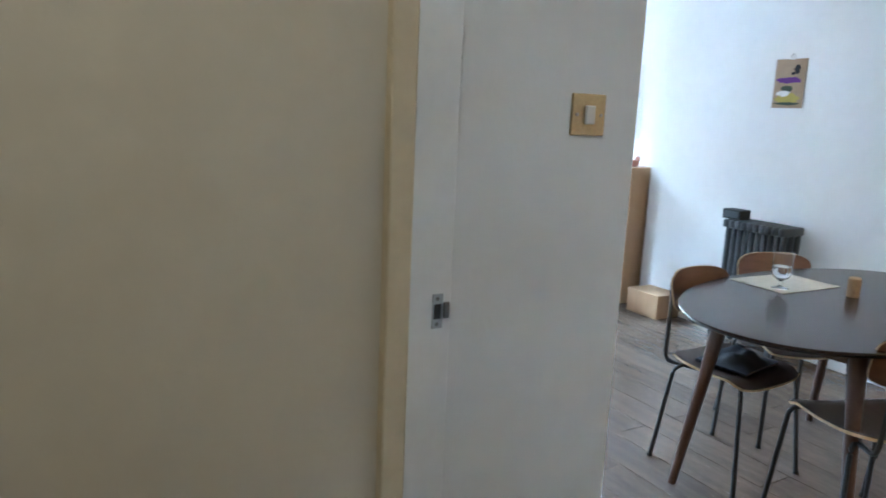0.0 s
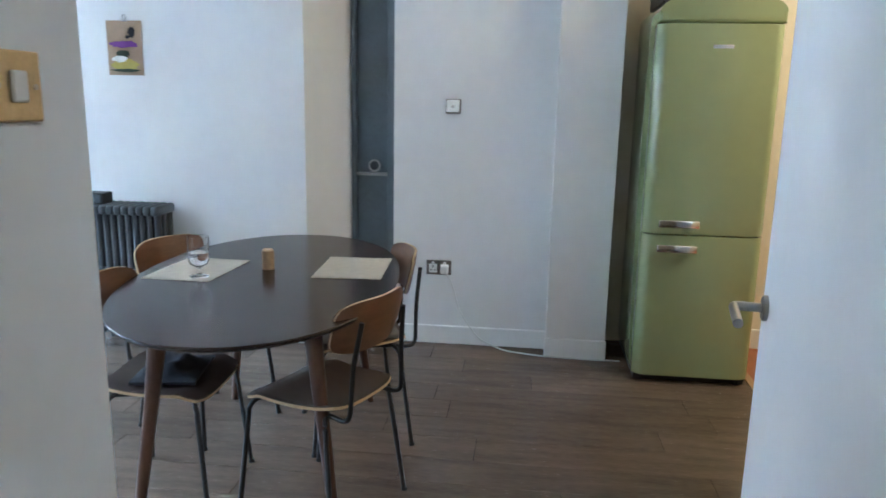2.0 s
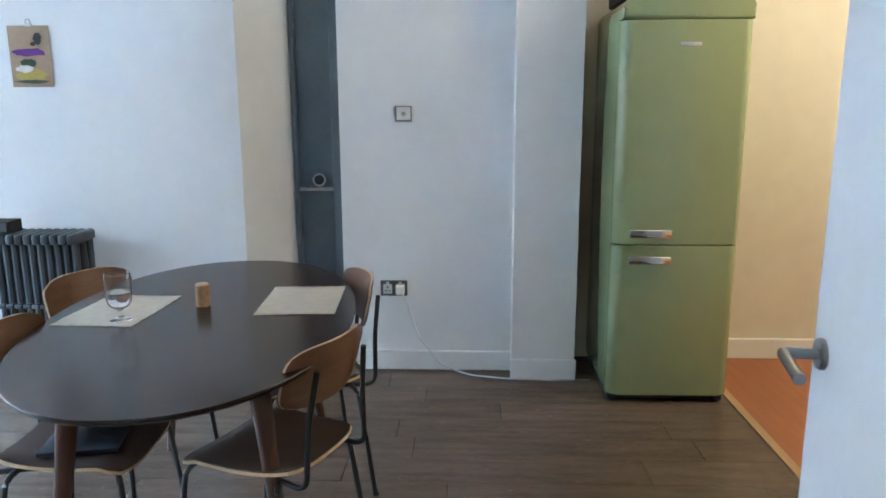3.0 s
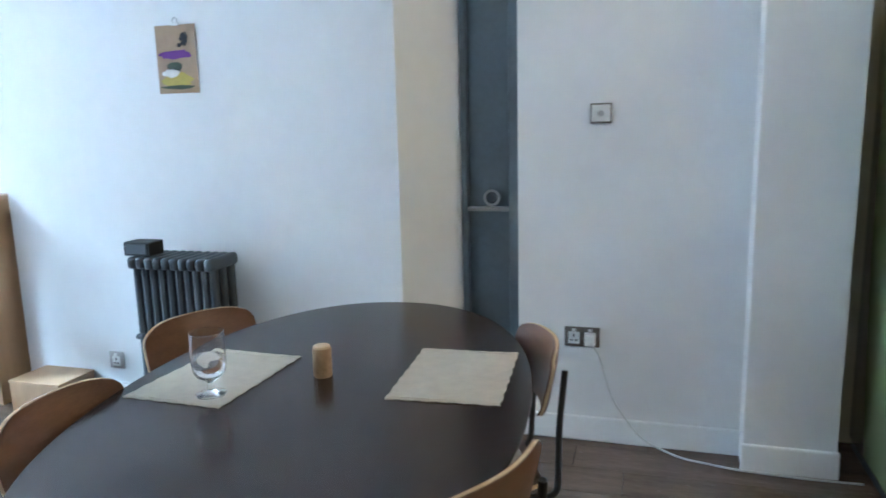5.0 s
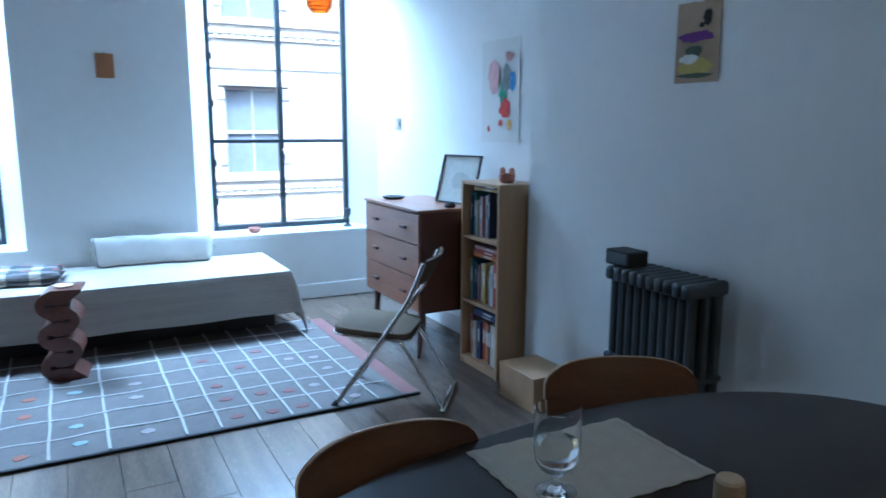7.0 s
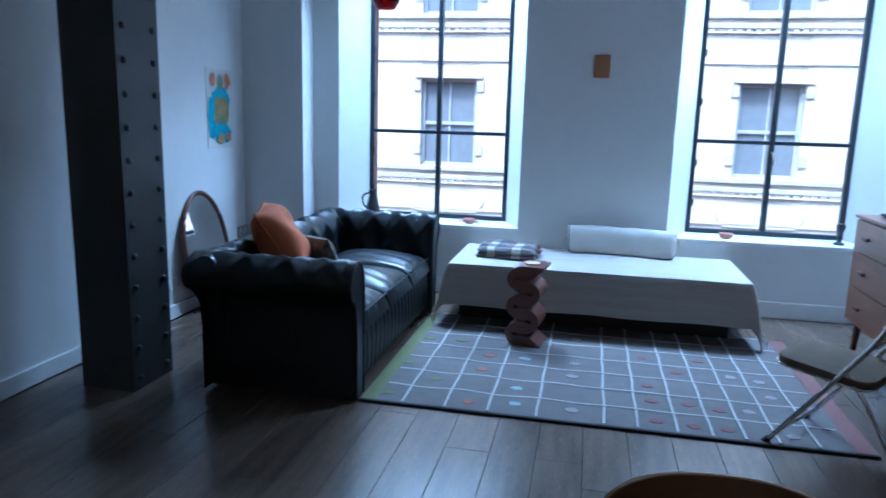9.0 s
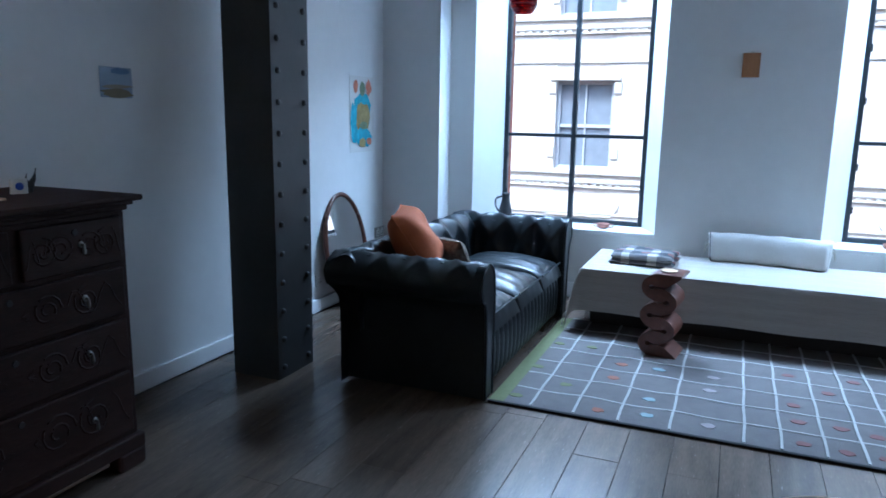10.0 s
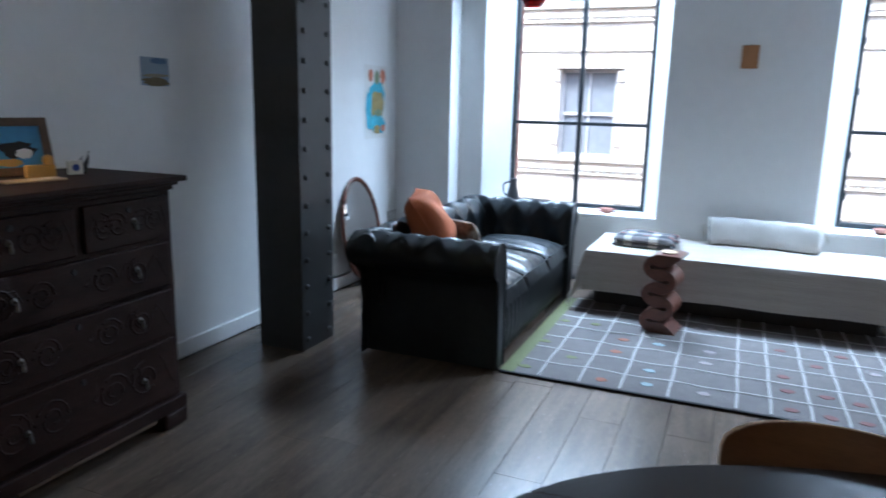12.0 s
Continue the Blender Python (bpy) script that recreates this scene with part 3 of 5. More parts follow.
def wine_glass():
    t = thing("drinking_glass", "short-stemmed clear glass half full of water on a placemat", "glass", (2.936, 2.052, 0.7585))
    gs = 1.02
    prof = [(0.003, 0.0), (0.033, 0.0), (0.034, 0.003), (0.014, 0.007), (0.0085, 0.012), (0.008, 0.03), (0.014, 0.037), (0.029, 0.046), (0.0365, 0.06), (0.0385, 0.08), (0.0385, 0.15), (0.0372, 0.151), (0.0368, 0.08), (0.0348, 0.0615), (0.0275, 0.0485), (0.012, 0.041), (0.001, 0.0405)]
    part("bowl", lathe([(r * gs, z) for r, z in prof], 40), CLEAR, t, smooth=True)
    part("water", lathe([(r * gs, z) for r, z in ((0.001, 0.0413), (0.0116, 0.0418), (0.027, 0.0492), (0.0343, 0.062), (0.0363, 0.08), (0.0364, 0.092), (0.001, 0.092))], 40), WATER, t, smooth=True)


wine_glass()
cork = thing("cork_shaker", "small cork cylinder shaker with a pale wooden cap on the table", "shaker", (3.116, 1.855, 0.755))
part("body", lathe([(0.0225, 0), (0.0235, 0.004), (0.0235, 0.07), (0.0225, 0.073)], 24), CORK, cork, smooth=True)
part("cap", lathe([(0.021, 0.073), (0.021, 0.077), (0.019, 0.079)], 24), PALE_PLY, cork, smooth=True)


# ---- dining chairs ----
def dining_chair(m, label):
    t = new("dining_chair")
    tagged(t, label, "chair", "chairs round the table")
    t.matrix_basis = m
    # local: the chair looks towards +y
    def seat_fn(u, v):
        x, y = (u - 0.5), (v - 0.5)
        w = 0.41 - 0.07 * (0.5 - y) * 0.9
        r = 1 - 0.10 * max(0, (abs(y) * 2) ** 6)
        z = 0.452 - 0.014 * math.cos(math.pi * y) + 0.012 * (2 * x) ** 2 - (0.03 * max(0, y - 0.32) / 0.18 if y > 0.32 else 0)
        return (x * w * r, y * 0.385 * (1 - 0.10 * (abs(x) * 2) ** 6), z)
    part("seat", sheet(seat_fn, 12, 12, 0.003), SEAT_PLY, t, smooth=True)
    part("seat_core", moved(sheet(seat_fn, 12, 12, 0.0095), pose(0, 0, -0.0034) @ Matrix.Diagonal((1.004, 1.004, 1, 1))), PALE_PLY, t, "pale birch plywood edge", True)
    def back_fn(u, v, k=1.0):
        x, z = (u - 0.5), (v - 0.5)
        w = 0.375 * k * (1 - 0.12 * (abs(z) * 2) ** 5)
        return (x * w, -0.205 - 0.04 * z * 0.9 - 0.045 * (1 - (2 * x) ** 2) + 0.02, 0.715 + z * 0.175 * k * (1 - 0.2 * (abs(x) * 2) ** 5))
    part("backrest", sheet(lambda u, v: back_fn(u, v), 14, 10, 0.003), WALNUT_PLY, t, smooth=True)
    part("backrest_core", moved(sheet(lambda u, v: back_fn(u, v, 1.01), 14, 10, 0.007), pose(0, -0.0075, 0)), PALE_PLY, t, "pale birch plywood edge", True)
    part("backrest_veneer", moved(sheet(lambda u, v: back_fn(u, v), 14, 10, 0.002), pose(0, -0.0098, 0)), WALNUT_PLY, t, smooth=True)
    for s in (-1, 1):
        for y0, y1, y2, x1 in ((0.08, 0.165, 0.205, 0.182), (-0.08, -0.15, -0.2, 0.176)):
            part("leg", tube(bend([(s * 0.07, y0, 0.43), (s * x1, y1, 0.418), (s * 0.212, y2, 0.0)], 0.045, 6), 0.0088, 8), BLACK_TUBE, t, smooth=True)
        up = bend([(s * 0.13, -0.02, 0.425), (s * 0.148, -0.226, 0.412), (s * 0.135, -0.232, 0.6), (s * 0.115, -0.252, 0.74)], 0.04, 6)
        part("back_tube", tube(up, 0.0085, 8), BLACK_TUBE, t, smooth=True)
        for y in (0.205, -0.2):
            part("foot", lathe([(0.011, 0), (0.011, 0.012)], 10, (s * 0.212, y, 0)), RUBBER, t)
    part("cross_tube", tube([(-0.15, 0.1, 0.425), (0.15, 0.1, 0.425)], 0.0085, 8), BLACK_TUBE, t, smooth=True)
    part("cross_tube", tube([(-0.15, -0.1, 0.425), (0.15, -0.1, 0.425)], 0.0085, 8), BLACK_TUBE, t, smooth=True)
    return t


CHAIR = "walnut plywood dining chair on a black tubular steel frame"
first_chair = dining_chair(pose(2.751, 1.532, 0, 0, 0, -23), CHAIR)
copy_thing(first_chair, pose(3.331, 1.56, 0, 0, 0, 23))
third = copy_thing(first_chair, pose(3.316, 2.22, 0, 0, 0, 156))
fourth = copy_thing(first_chair, pose(2.756, 2.09, 0, 0, 0, 183))
fourth["label"] = "walnut plywood dining chair with a dark jumper on its seat"
jumper = thing("folded_jumper", "dark crumpled jumper lying on a chair seat", "jumper", (2.761, 2.08, 0.452), 10)
part("cloth", sheet(lambda u, v: ((u - 0.5) * 0.26, (v - 0.5) * 0.22, 0.012 + 0.045 * math.sin(math.pi * u) * math.sin(math.pi * v) + 0.022 * math.sin(11 * u + 5 * v) * math.cos(9 * v - 4 * u) * math.sin(math.pi * u) * math.sin(math.pi * v)), 16, 14, 0.012), CHECK_DARK, jumper, smooth=True)
pad = thing("seat_pad", "grey cloth seat pad on a dining chair", "cushion", (3.331, 1.57, 0.452), 23)
part("cloth", box(-0.17, -0.17, 0.0, 0.17, 0.17, 0.03, 0.013, 3), mat("grey_felt", (0.2, 0.19, 0.18), 0.95, scale=20, bump=0.4, bump_scale=300), pad, smooth=True)


# ---- fridge ----
def fridge():
    t = thing("fridge", "retro sage-green fridge freezer with chrome handles", "fridge")
    y0, y1 = -0.312, 0.272
    def slab(x0, x1, z0, z1, rad):
        n, out = 8, [(x1, y0), (x1, y1)]
        for c, a0 in ((y1 - rad, 90), (y0 + rad, 180)):
            for k in range(n + 1):
                a = radians(a0 + 90 * k / n)
                out.append((x0 + rad + rad * math.cos(a), c + rad * math.sin(a)))
        return prism(out[::-1], z0, z1, 0.006)

    part("body", box(4.15, y0, 0.03, 4.72, y1, 1.85, 0.03, 4), FRIDGE, t, smooth=True)
    up = part("door", slab(4.085, 4.17, 0.788, 1.795, 0.05), FRIDGE, t, smooth=True)
    low = part("door", slab(4.085, 4.17, 0.04, 0.781, 0.05), FRIDGE, t, smooth=True)
    dome = [(y0, 1.8), (y1, 1.8)]
    for c, a0 in ((y1 - 0.075, 10), (y0 + 0.075, 90)):
        dome += [(c + 0.075 * math.cos(radians(a0 + 8 * k)), 1.83 + 0.075 * math.sin(radians(a0 + 8 * k))) for k in range(11)]
    cap = moved(prism(dome, 4.09, 4.71, 0.02), Matrix(((0, 0, 1, 0), (1, 0, 0, 0), (0, 1, 0, 0), (0, 0, 0, 1))))
    part("top_cap", cap, FRIDGE, t, smooth=True)
    part("plinth", box(4.13, y0 + 0.012, 0.002, 4.7, y1 - 0.012, 0.05), RUBBER, t)
    part("seal", box(4.12, y0 + 0.02, 0.06, 4.166, y1 - 0.02, 1.81), RUBBER, t)
    for z, p in ((0.843, up), (0.718, low)):
        hd = part("handle", box(4.046, 0.01, z - 0.019, 4.058, 0.205, z + 0.019, 0.005, 3), CHROME, p, "chrome bar handle", True)
        for y in (0.035, 0.18):
            part("handle_mount", box(4.055, y - 0.018, z - 0.013, 4.094, y + 0.018, z + 0.013, 0.005), CHROME, p, smooth=True)
    part("badge", box(4.084, -0.08, 1.682, 4.09, 0.015, 1.7, 0.002), CHROME, up, "plain chrome badge")
    for y in (y0 + 0.05, y1 - 0.05):
        for x in (4.14, 4.66):
            part("foot", lathe([(0.018, 0), (0.018, 0.05)], 10, (x, y, 0)), RUBBER, t)


fridge()
bd = thing("dark_box", "dark wooden tray box lying on top of the fridge", "box", (4.4, 0.0, 1.905))
part("case", box(-0.2, -0.24, 0, 0.2, 0.24, 0.14, 0.006), BED_DARK, bd)
part("lid", box(-0.205, -0.245, 0.14, 0.205, 0.245, 0.165, 0.004), CAST_IRON, bd)


# ---- chesterfield sofa ----
def smooth_line(pts, n):
    """n + 1 points of a smooth curve through pts."""
    pts = [Vector(p) for p in pts]
    ext = [2 * pts[0] - pts[1]] + pts + [2 * pts[-1] - pts[-2]]
    out = []
    for k in range(n + 1):
        s = k / n * (len(pts) - 1)
        i = min(int(s), len(pts) - 2)
        f = s - i
        a, b, c, d = ext[i : i + 4]
        out.append(0.5 * ((2 * b) + (c - a) * f + (2 * a - 5 * b + 4 * c - d) * f * f + (3 * b - a - 3 * c + d) * f**3))
    return out


def roll_sheet(length, n_len, buttons, plain_from=0.62, inset=0.0):
    """A rolled, deep-buttoned upholstery side along +x; its outside is at y = 0 and its inside towards +y."""
    line = smooth_line([(0.19, 0.30), (0.185, 0.46), (0.185, 0.57), (0.155, 0.655), (0.095, 0.69), (0.028, 0.665), (-0.008, 0.595), (0.012, 0.53), (0.06, 0.485), (0.082, 0.4), (0.086, 0.014)], 46)
    def fn(u, v):
        i = min(46, round(v * 46))
        p = line[i]
        d = (line[min(i + 1, 46)] - line[max(i - 1, 0)]).normalized()
        nrm = Vector((d.y, -d.x))
        q = 0.0
        if v < plain_from:
            a, b = u * buttons, v / plain_from * 4.0
            q = 0.028 * (abs(math.sin(math.pi * (a + b) * 0.5)) * abs(math.sin(math.pi * (a - b) * 0.5))) ** 0.8 - 0.012
            q *= min(1, (plain_from - v) * 12)
        off = inset * max(0.0, min(1.0, (v - 0.72) / 0.1))
        return (off + u * (length - off), p.x - nrm.x * q, p.y - nrm.y * q)
    return sheet(fn, n_len, 46, 0.0)


def sofa():
    t = thing("chesterfield_sofa", "black buttoned leather chesterfield sofa with rolled arms", "sofa")
    x0, x1, y0, y1 = 0.625, 1.46, 4.165, 6.06
    part("arm", moved(roll_sheet(x1 - x0, 80, 8, inset=0.08), pose(x0, y0, 0)), LEATHER, t, smooth=True)
    part("arm", moved(roll_sheet(x1 - x0, 80, 8, inset=0.08), Matrix.Translation((x0, y1, 0)) @ Matrix.Diagonal((1, -1, 1, 1))), LEATHER, t, smooth=True)
    part("backrest", moved(roll_sheet(y1 - y0 - 0.02, 160, 16), Matrix.Translation((x0, y1 - 0.01, 0)) @ pose(0, 0, 0, 0, 0, -90)), LEATHER, t, smooth=True)
    scroll = smooth_line([(0.19, 0.014), (0.19, 0.3), (0.186, 0.57), (0.155, 0.655), (0.095, 0.69), (0.028, 0.665), (-0.008, 0.595), (0.012, 0.53), (0.06, 0.485), (0.082, 0.3), (0.086, 0.014)], 44)
    for m in (Matrix.Translation((x1, y0, 0)), Matrix.Translation((x1, y1, 0)) @ Matrix.Diagonal((1, -1, 1, 1))):
        bm = bmesh.new()
        a = [bm.verts.new((0.012, p.x, p.y)) for p in scroll]
        b = [bm.verts.new((-0.03, p.x, p.y)) for p in scroll]
        bm.faces.new(a)
        for k in range(len(a)):
            bm.faces.new((a[k - 1], a[k], b[k], b[k - 1]))
        part("arm_front", moved(bm, m), LEATHER, t)
        part("piping", moved(tube([(0.012, p.x, p.y) for p in scroll], 0.007, 6), m), LEATHER, t, "raised leather piping", True)
    part("back_panel", box(x0 + 0.09, y0 + 0.095, 0.03, x0 + 0.11, y1 - 0.095, 0.5), LEATHER, t)
    part("seat_base", box(x0 + 0.11, y0 + 0.095, 0.03, x1 - 0.04, y1 - 0.095, 0.31, 0.01), LEATHER, t)
    part("front_rail", moved(sheet(lambda u, v: (0.022 * abs(math.sin(math.pi * 20 * u)) ** 0.5 * math.sin(math.pi * v) ** 0.4, u * (y1 - y0 - 0.38), 0.03 + 0.28 * v), 200, 10), pose(x1 - 0.035, y0 + 0.19, 0)), LEATHER, t, smooth=True)
    w = (y1 - y0 - 0.38) / 3
    for k in range(3):
        ya = y0 + 0.19 + k * w
        def puff(u, v, ya=ya, k=k):
            e = (1 - (2 * u - 1) ** 8) * (1 - (2 * v - 1) ** 8)
            wr = 0.008 * math.sin(7 * u + 11 * v + k) * math.sin(17 * v + 3 * k) * e
            return (x0 + 0.19 + u * (x1 - x0 - 0.19), ya + 0.004 + v * (w - 0.008), 0.31 + (0.115 + 0.045 * math.sin(math.pi * u) * math.sin(math.pi * v) + wr) * e**0.35)
        c = part("seat_cushion", sheet(puff, 24, 24), LEATHER, t, smooth=True)
        part("piping", tube([(x1 - 0.012, ya + 0.02, 0.40), (x1 - 0.004, ya + w / 2, 0.408), (x1 - 0.012, ya + w - 0.02, 0.40)], 0.006, 6), LEATHER, c, smooth=True)
    me = None
    for yy, sgn in ((y0, 1), (y1, -1)):
        for k in range(8):
            for dy, z in ((0.155, 0.648), (0.06, 0.68)):
                bm = lathe([(0.009, 0), (0.008, 0.004), (0.003, 0.006)], 8)
                if me is None:
                    ob = part("button", bm, LEATHER, t, smooth=True)
                    me = ob.data
                else:
                    bm.free()
                    ob = new("button", me)
                    ob.parent = t
                ob.matrix_basis = pose(x0 + 0.12 + k * 0.1, yy + sgn * dy, z)
    for x in (x0 + 0.14, x1 - 0.08):
        for y in (y0 + 0.13, y1 - 0.13):
            part("foot", lathe([(0.012, 0), (0.022, 0.01), (0.022, 0.03), (0.028, 0.036), (0.028, 0.06)], 14, (x, y, 0)), BED_DARK, t, smooth=True)


sofa()


def pillow(name, label, m, size, depth, material):
    t = tagged(new(name), label, "cushion")
    t.matrix_basis = m
    bm = bmesh.new()
    for s in (1, -1):
        def fn(u, v, s=s):
            a, b = 2 * u - 1, 2 * v - 1
            pinch = 1 - 0.07 * (1 - abs(a) ** 2) * abs(b) ** 3 - 0.07 * (1 - abs(b) ** 2) * abs(a) ** 3
            h = ((1 - a**4) * (1 - b**4)) ** 0.55
            return (a * size / 2 * pinch, b * size / 2 * pinch, s * depth / 2 * h * (1 + 0.08 * math.sin(5 * a + 3 * b)))
        sheet(fn, 20, 20, 0.0, bm)
    bmesh.ops.remove_doubles(bm, verts=bm.verts, dist=0.0005)
    part("cover", bm, material, t, smooth=True)
    r = size / 2 * 0.985
    edge = []
    for a, b in ((-1, -1), (1, -1), (1, 1), (-1, 1)):
        c, d = {(-1, -1): (1, 0), (1, -1): (0, 1), (1, 1): (-1, 0), (-1, 1): (0, -1)}[(a, b)]
        for k in range(10):
            f = k / 10 * 2
            x, y = a + c * f, b + d * f
            inw = 1 - 0.07 * (1 - (x if c else y) ** 2)
            edge.append((x * size / 2 * (1 if c else inw), y * size / 2 * (inw if c else 1), 0))
    part("seam", tube(edge, 0.004, 6, closed=True), material, t, smooth=True)
    return t


e1 = Vector((0.5, 0.2, -0.84)).normalized()
e3 = e1.cross(Vector((0.33, -0.92, -0.05))).normalized()
turned = Matrix((e1, e3.cross(e1), e3)).transposed().to_4x4()
pillow("cushion", "burnt orange square cushion leaning in the sofa corner", Matrix.Translation((0.886, 4.70, 0.685)) @ turned, 0.41, 0.21, ORANGE_CLOTH)
pillow("cushion", "small dark patterned cushion on the leather sofa", pose(1.02, 4.92, 0.56) @ pose(0, 0, 0, 0, 0, 65) @ pose(0, 0, 0, 0, 60, 0), 0.28, 0.11, PATTERN_CLOTH)


# ---- day bed ----
def day_bed():
    t = thing("day_bed", "low day bed under an off-white ribbed cotton cover", "bed", (2.575, 6.05, 0))
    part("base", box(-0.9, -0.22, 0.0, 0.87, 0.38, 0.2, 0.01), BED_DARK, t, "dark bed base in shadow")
    part("mattress", box(-0.93, -0.37, 0.2, 0.93, 0.41, 0.4, 0.03, 3), BOLSTER, t)
    a, b = 0.94, 0.38
    def fn(u, v):
        p, q = -a - 0.30 + u * (2 * a + 0.64), -b - 0.29 + v * (2 * b + 0.29 + 0.05)
        ox, oy = max(abs(p) - a, 0), max(abs(q) - b, 0)
        drop = math.hypot(ox, oy) if min(ox, oy) > 0 else max(ox, oy)
        fl = min(ox, oy)
        x = math.copysign(min(abs(p), a) + 0.035 * (1 - math.exp(-ox * 14)) + 0.07 * ox + 0.1 * fl, p)
        y = math.copysign(min(abs(q), b) + 0.03 * (1 - math.exp(-oy * 14)) + 0.06 * oy + 0.1 * fl, q)
        w = 0.012 * math.sin(9 * p + 2) * min(1, oy * 5) + 0.012 * math.sin(11 * q) * min(1, ox * 5)
        y += w if q < 0 else 0
        z = 0.415 - max(0, drop - 0.02) + 0.004 * math.sin(6 * p + 3 * q) * (drop == 0)
        return (x, min(y, 0.425), max(z, 0.012 + 0.004 * math.sin(30 * p)))
    part("bedcover", sheet(fn, 120, 52, 0.004), BEDCOVER, t, "off-white ribbed cotton cover hanging at the front", True)
    fringe = bmesh.new()
    rnd = random.Random(4)
    for k in range(26):
        for x0, s in ((1.05, 1), (-1.035, -1)):
            y = -0.45 + 0.78 * k / 26 + rnd.uniform(-0.01, 0.01)
            z = 0.11 if s < 0 else 0.09
            tube([(x0, y, z), (x0 + s * rnd.uniform(0, 0.02), y + rnd.uniform(-0.01, 0.01), z - rnd.uniform(0.05, 0.085))], 0.0022, 4, fringe)
    tagged(part("fringe", fringe, BOLSTER, t, "thin knotted cotton fringe"), kind="stuff")


day_bed()


def bolster():
    """A long, squarish stuffed bolster, slumped against the wall, its ends gathered and tied."""
    t = thing("bolster", "long off-white bolster cushion leaning on the wall, its ends tied", "cushion", (2.757, 6.36, 0.418), -2)
    half = 0.375
    def fn(u, v):
        a = 2 * math.pi * u
        e = min(1.0, (1 - abs(2 * v - 1)) / 0.10)
        g = 0.62 + 0.38 * math.sin(e * math.pi / 2) ** 0.7
        c, q = math.cos(a), math.sin(a)
        y = 0.062 * math.copysign(abs(c) ** 0.6, c)
        z = 0.094 * math.copysign(abs(q) ** 0.55, q)
        fold = 0.005 * math.sin(9 * a) * (1 - e) + 0.004 * math.sin(7 * v + 3 * a) * math.sin(23 * v)
        y, z = (y + fold * c) * g, (z + fold * q) * (0.82 + 0.18 * g)
        x = (2 * v - 1) * half + 0.012 * q * math.copysign(1 - e, v - 0.5)
        return (x, y + 0.32 * z + 0.012 * math.sin(5 * v), z + 0.096)
    bm = sheet(fn, 40, 60, 0.0)
    bmesh.ops.remove_doubles(bm, verts=bm.verts, dist=0.0004)
    bmesh.ops.holes_fill(bm, edges=bm.edges, sides=0)
    part("cover", bm, BOLSTER, t, smooth=True)
    for s in (-1, 1):
        part("piping", tube([fn(k / 28, 0.5 + s * 0.487) for k in range(28)], 0.0035, 6, closed=True), CHECK_DARK if s < 0 else BOLSTER, t, smooth=True)
        rnd = random.Random(5 + s)
        for k in range(5):
            y, z = rnd.uniform(-0.03, 0.03), rnd.uniform(0.09, 0.16)
            part("tie", tube([(s * half, y, z), (s * (half + 0.02), y - 0.01, z - 0.01), (s * (half + rnd.uniform(0.02, 0.035)), y - 0.015, z - rnd.uniform(0.04, 0.07))], 0.004, 5, radius_end=0.0015), CHECK_LIGHT, t, smooth=True)


bolster()


def check_blanket():
    """Two soft folds of checked wool, one on the other."""
    t = thing("folded_blanket", "folded dark and cream checked wool blanket on the day bed", "blanket", (1.985, 6.06, 0.418), -4)
    greys = (CHECK_DARK, mat("grey_wool", (0.16, 0.15, 0.15), 0.95, vary=0.15, scale=30, bump=0.4, bump_scale=300), CHECK_LIGHT, mat("rust_wool", (0.16, 0.06, 0.05), 0.95, scale=30))
    for k, (w, d, z0, h) in enumerate(((0.42, 0.36, 0.0, 0.034), (0.405, 0.345, 0.03, 0.05))):
        bm = bmesh.new()
        for side in (1, -1):
            def fn(u, v, side=side):
                a, b = 2 * u - 1, 2 * v - 1
                e = ((1 - abs(a) ** 7) * (1 - abs(b) ** 7)) ** 0.4
                lump = 0.006 * math.sin(5 * u + 3 * v + k) * math.sin(7 * v - 2 * u)
                top = z0 + h * 0.5 + (h * 0.5 + lump) * e
                return (a * w / 2 + 0.006 * math.sin(8 * v + k), b * d / 2 + 0.006 * math.sin(7 * u), top if side > 0 else z0 + h * 0.5 * (1 - e))
            sheet(fn, 40, 36, 0.0, bm)
        bmesh.ops.remove_doubles(bm, verts=bm.verts, dist=0.0004)
        for f in bm.faces:
            c = f.calc_center_median()
            i, j = int((c.x + 1) / 0.058) % 3, int((c.y + 1) / 0.054) % 3
            f.material_index = 2 if i == 0 and j == 0 else 1 if i == 0 or j == 0 else 3 if (i, j) == (2, 2) else 0
        part("fold", bm, greys, t, smooth=True)


check_blanket()


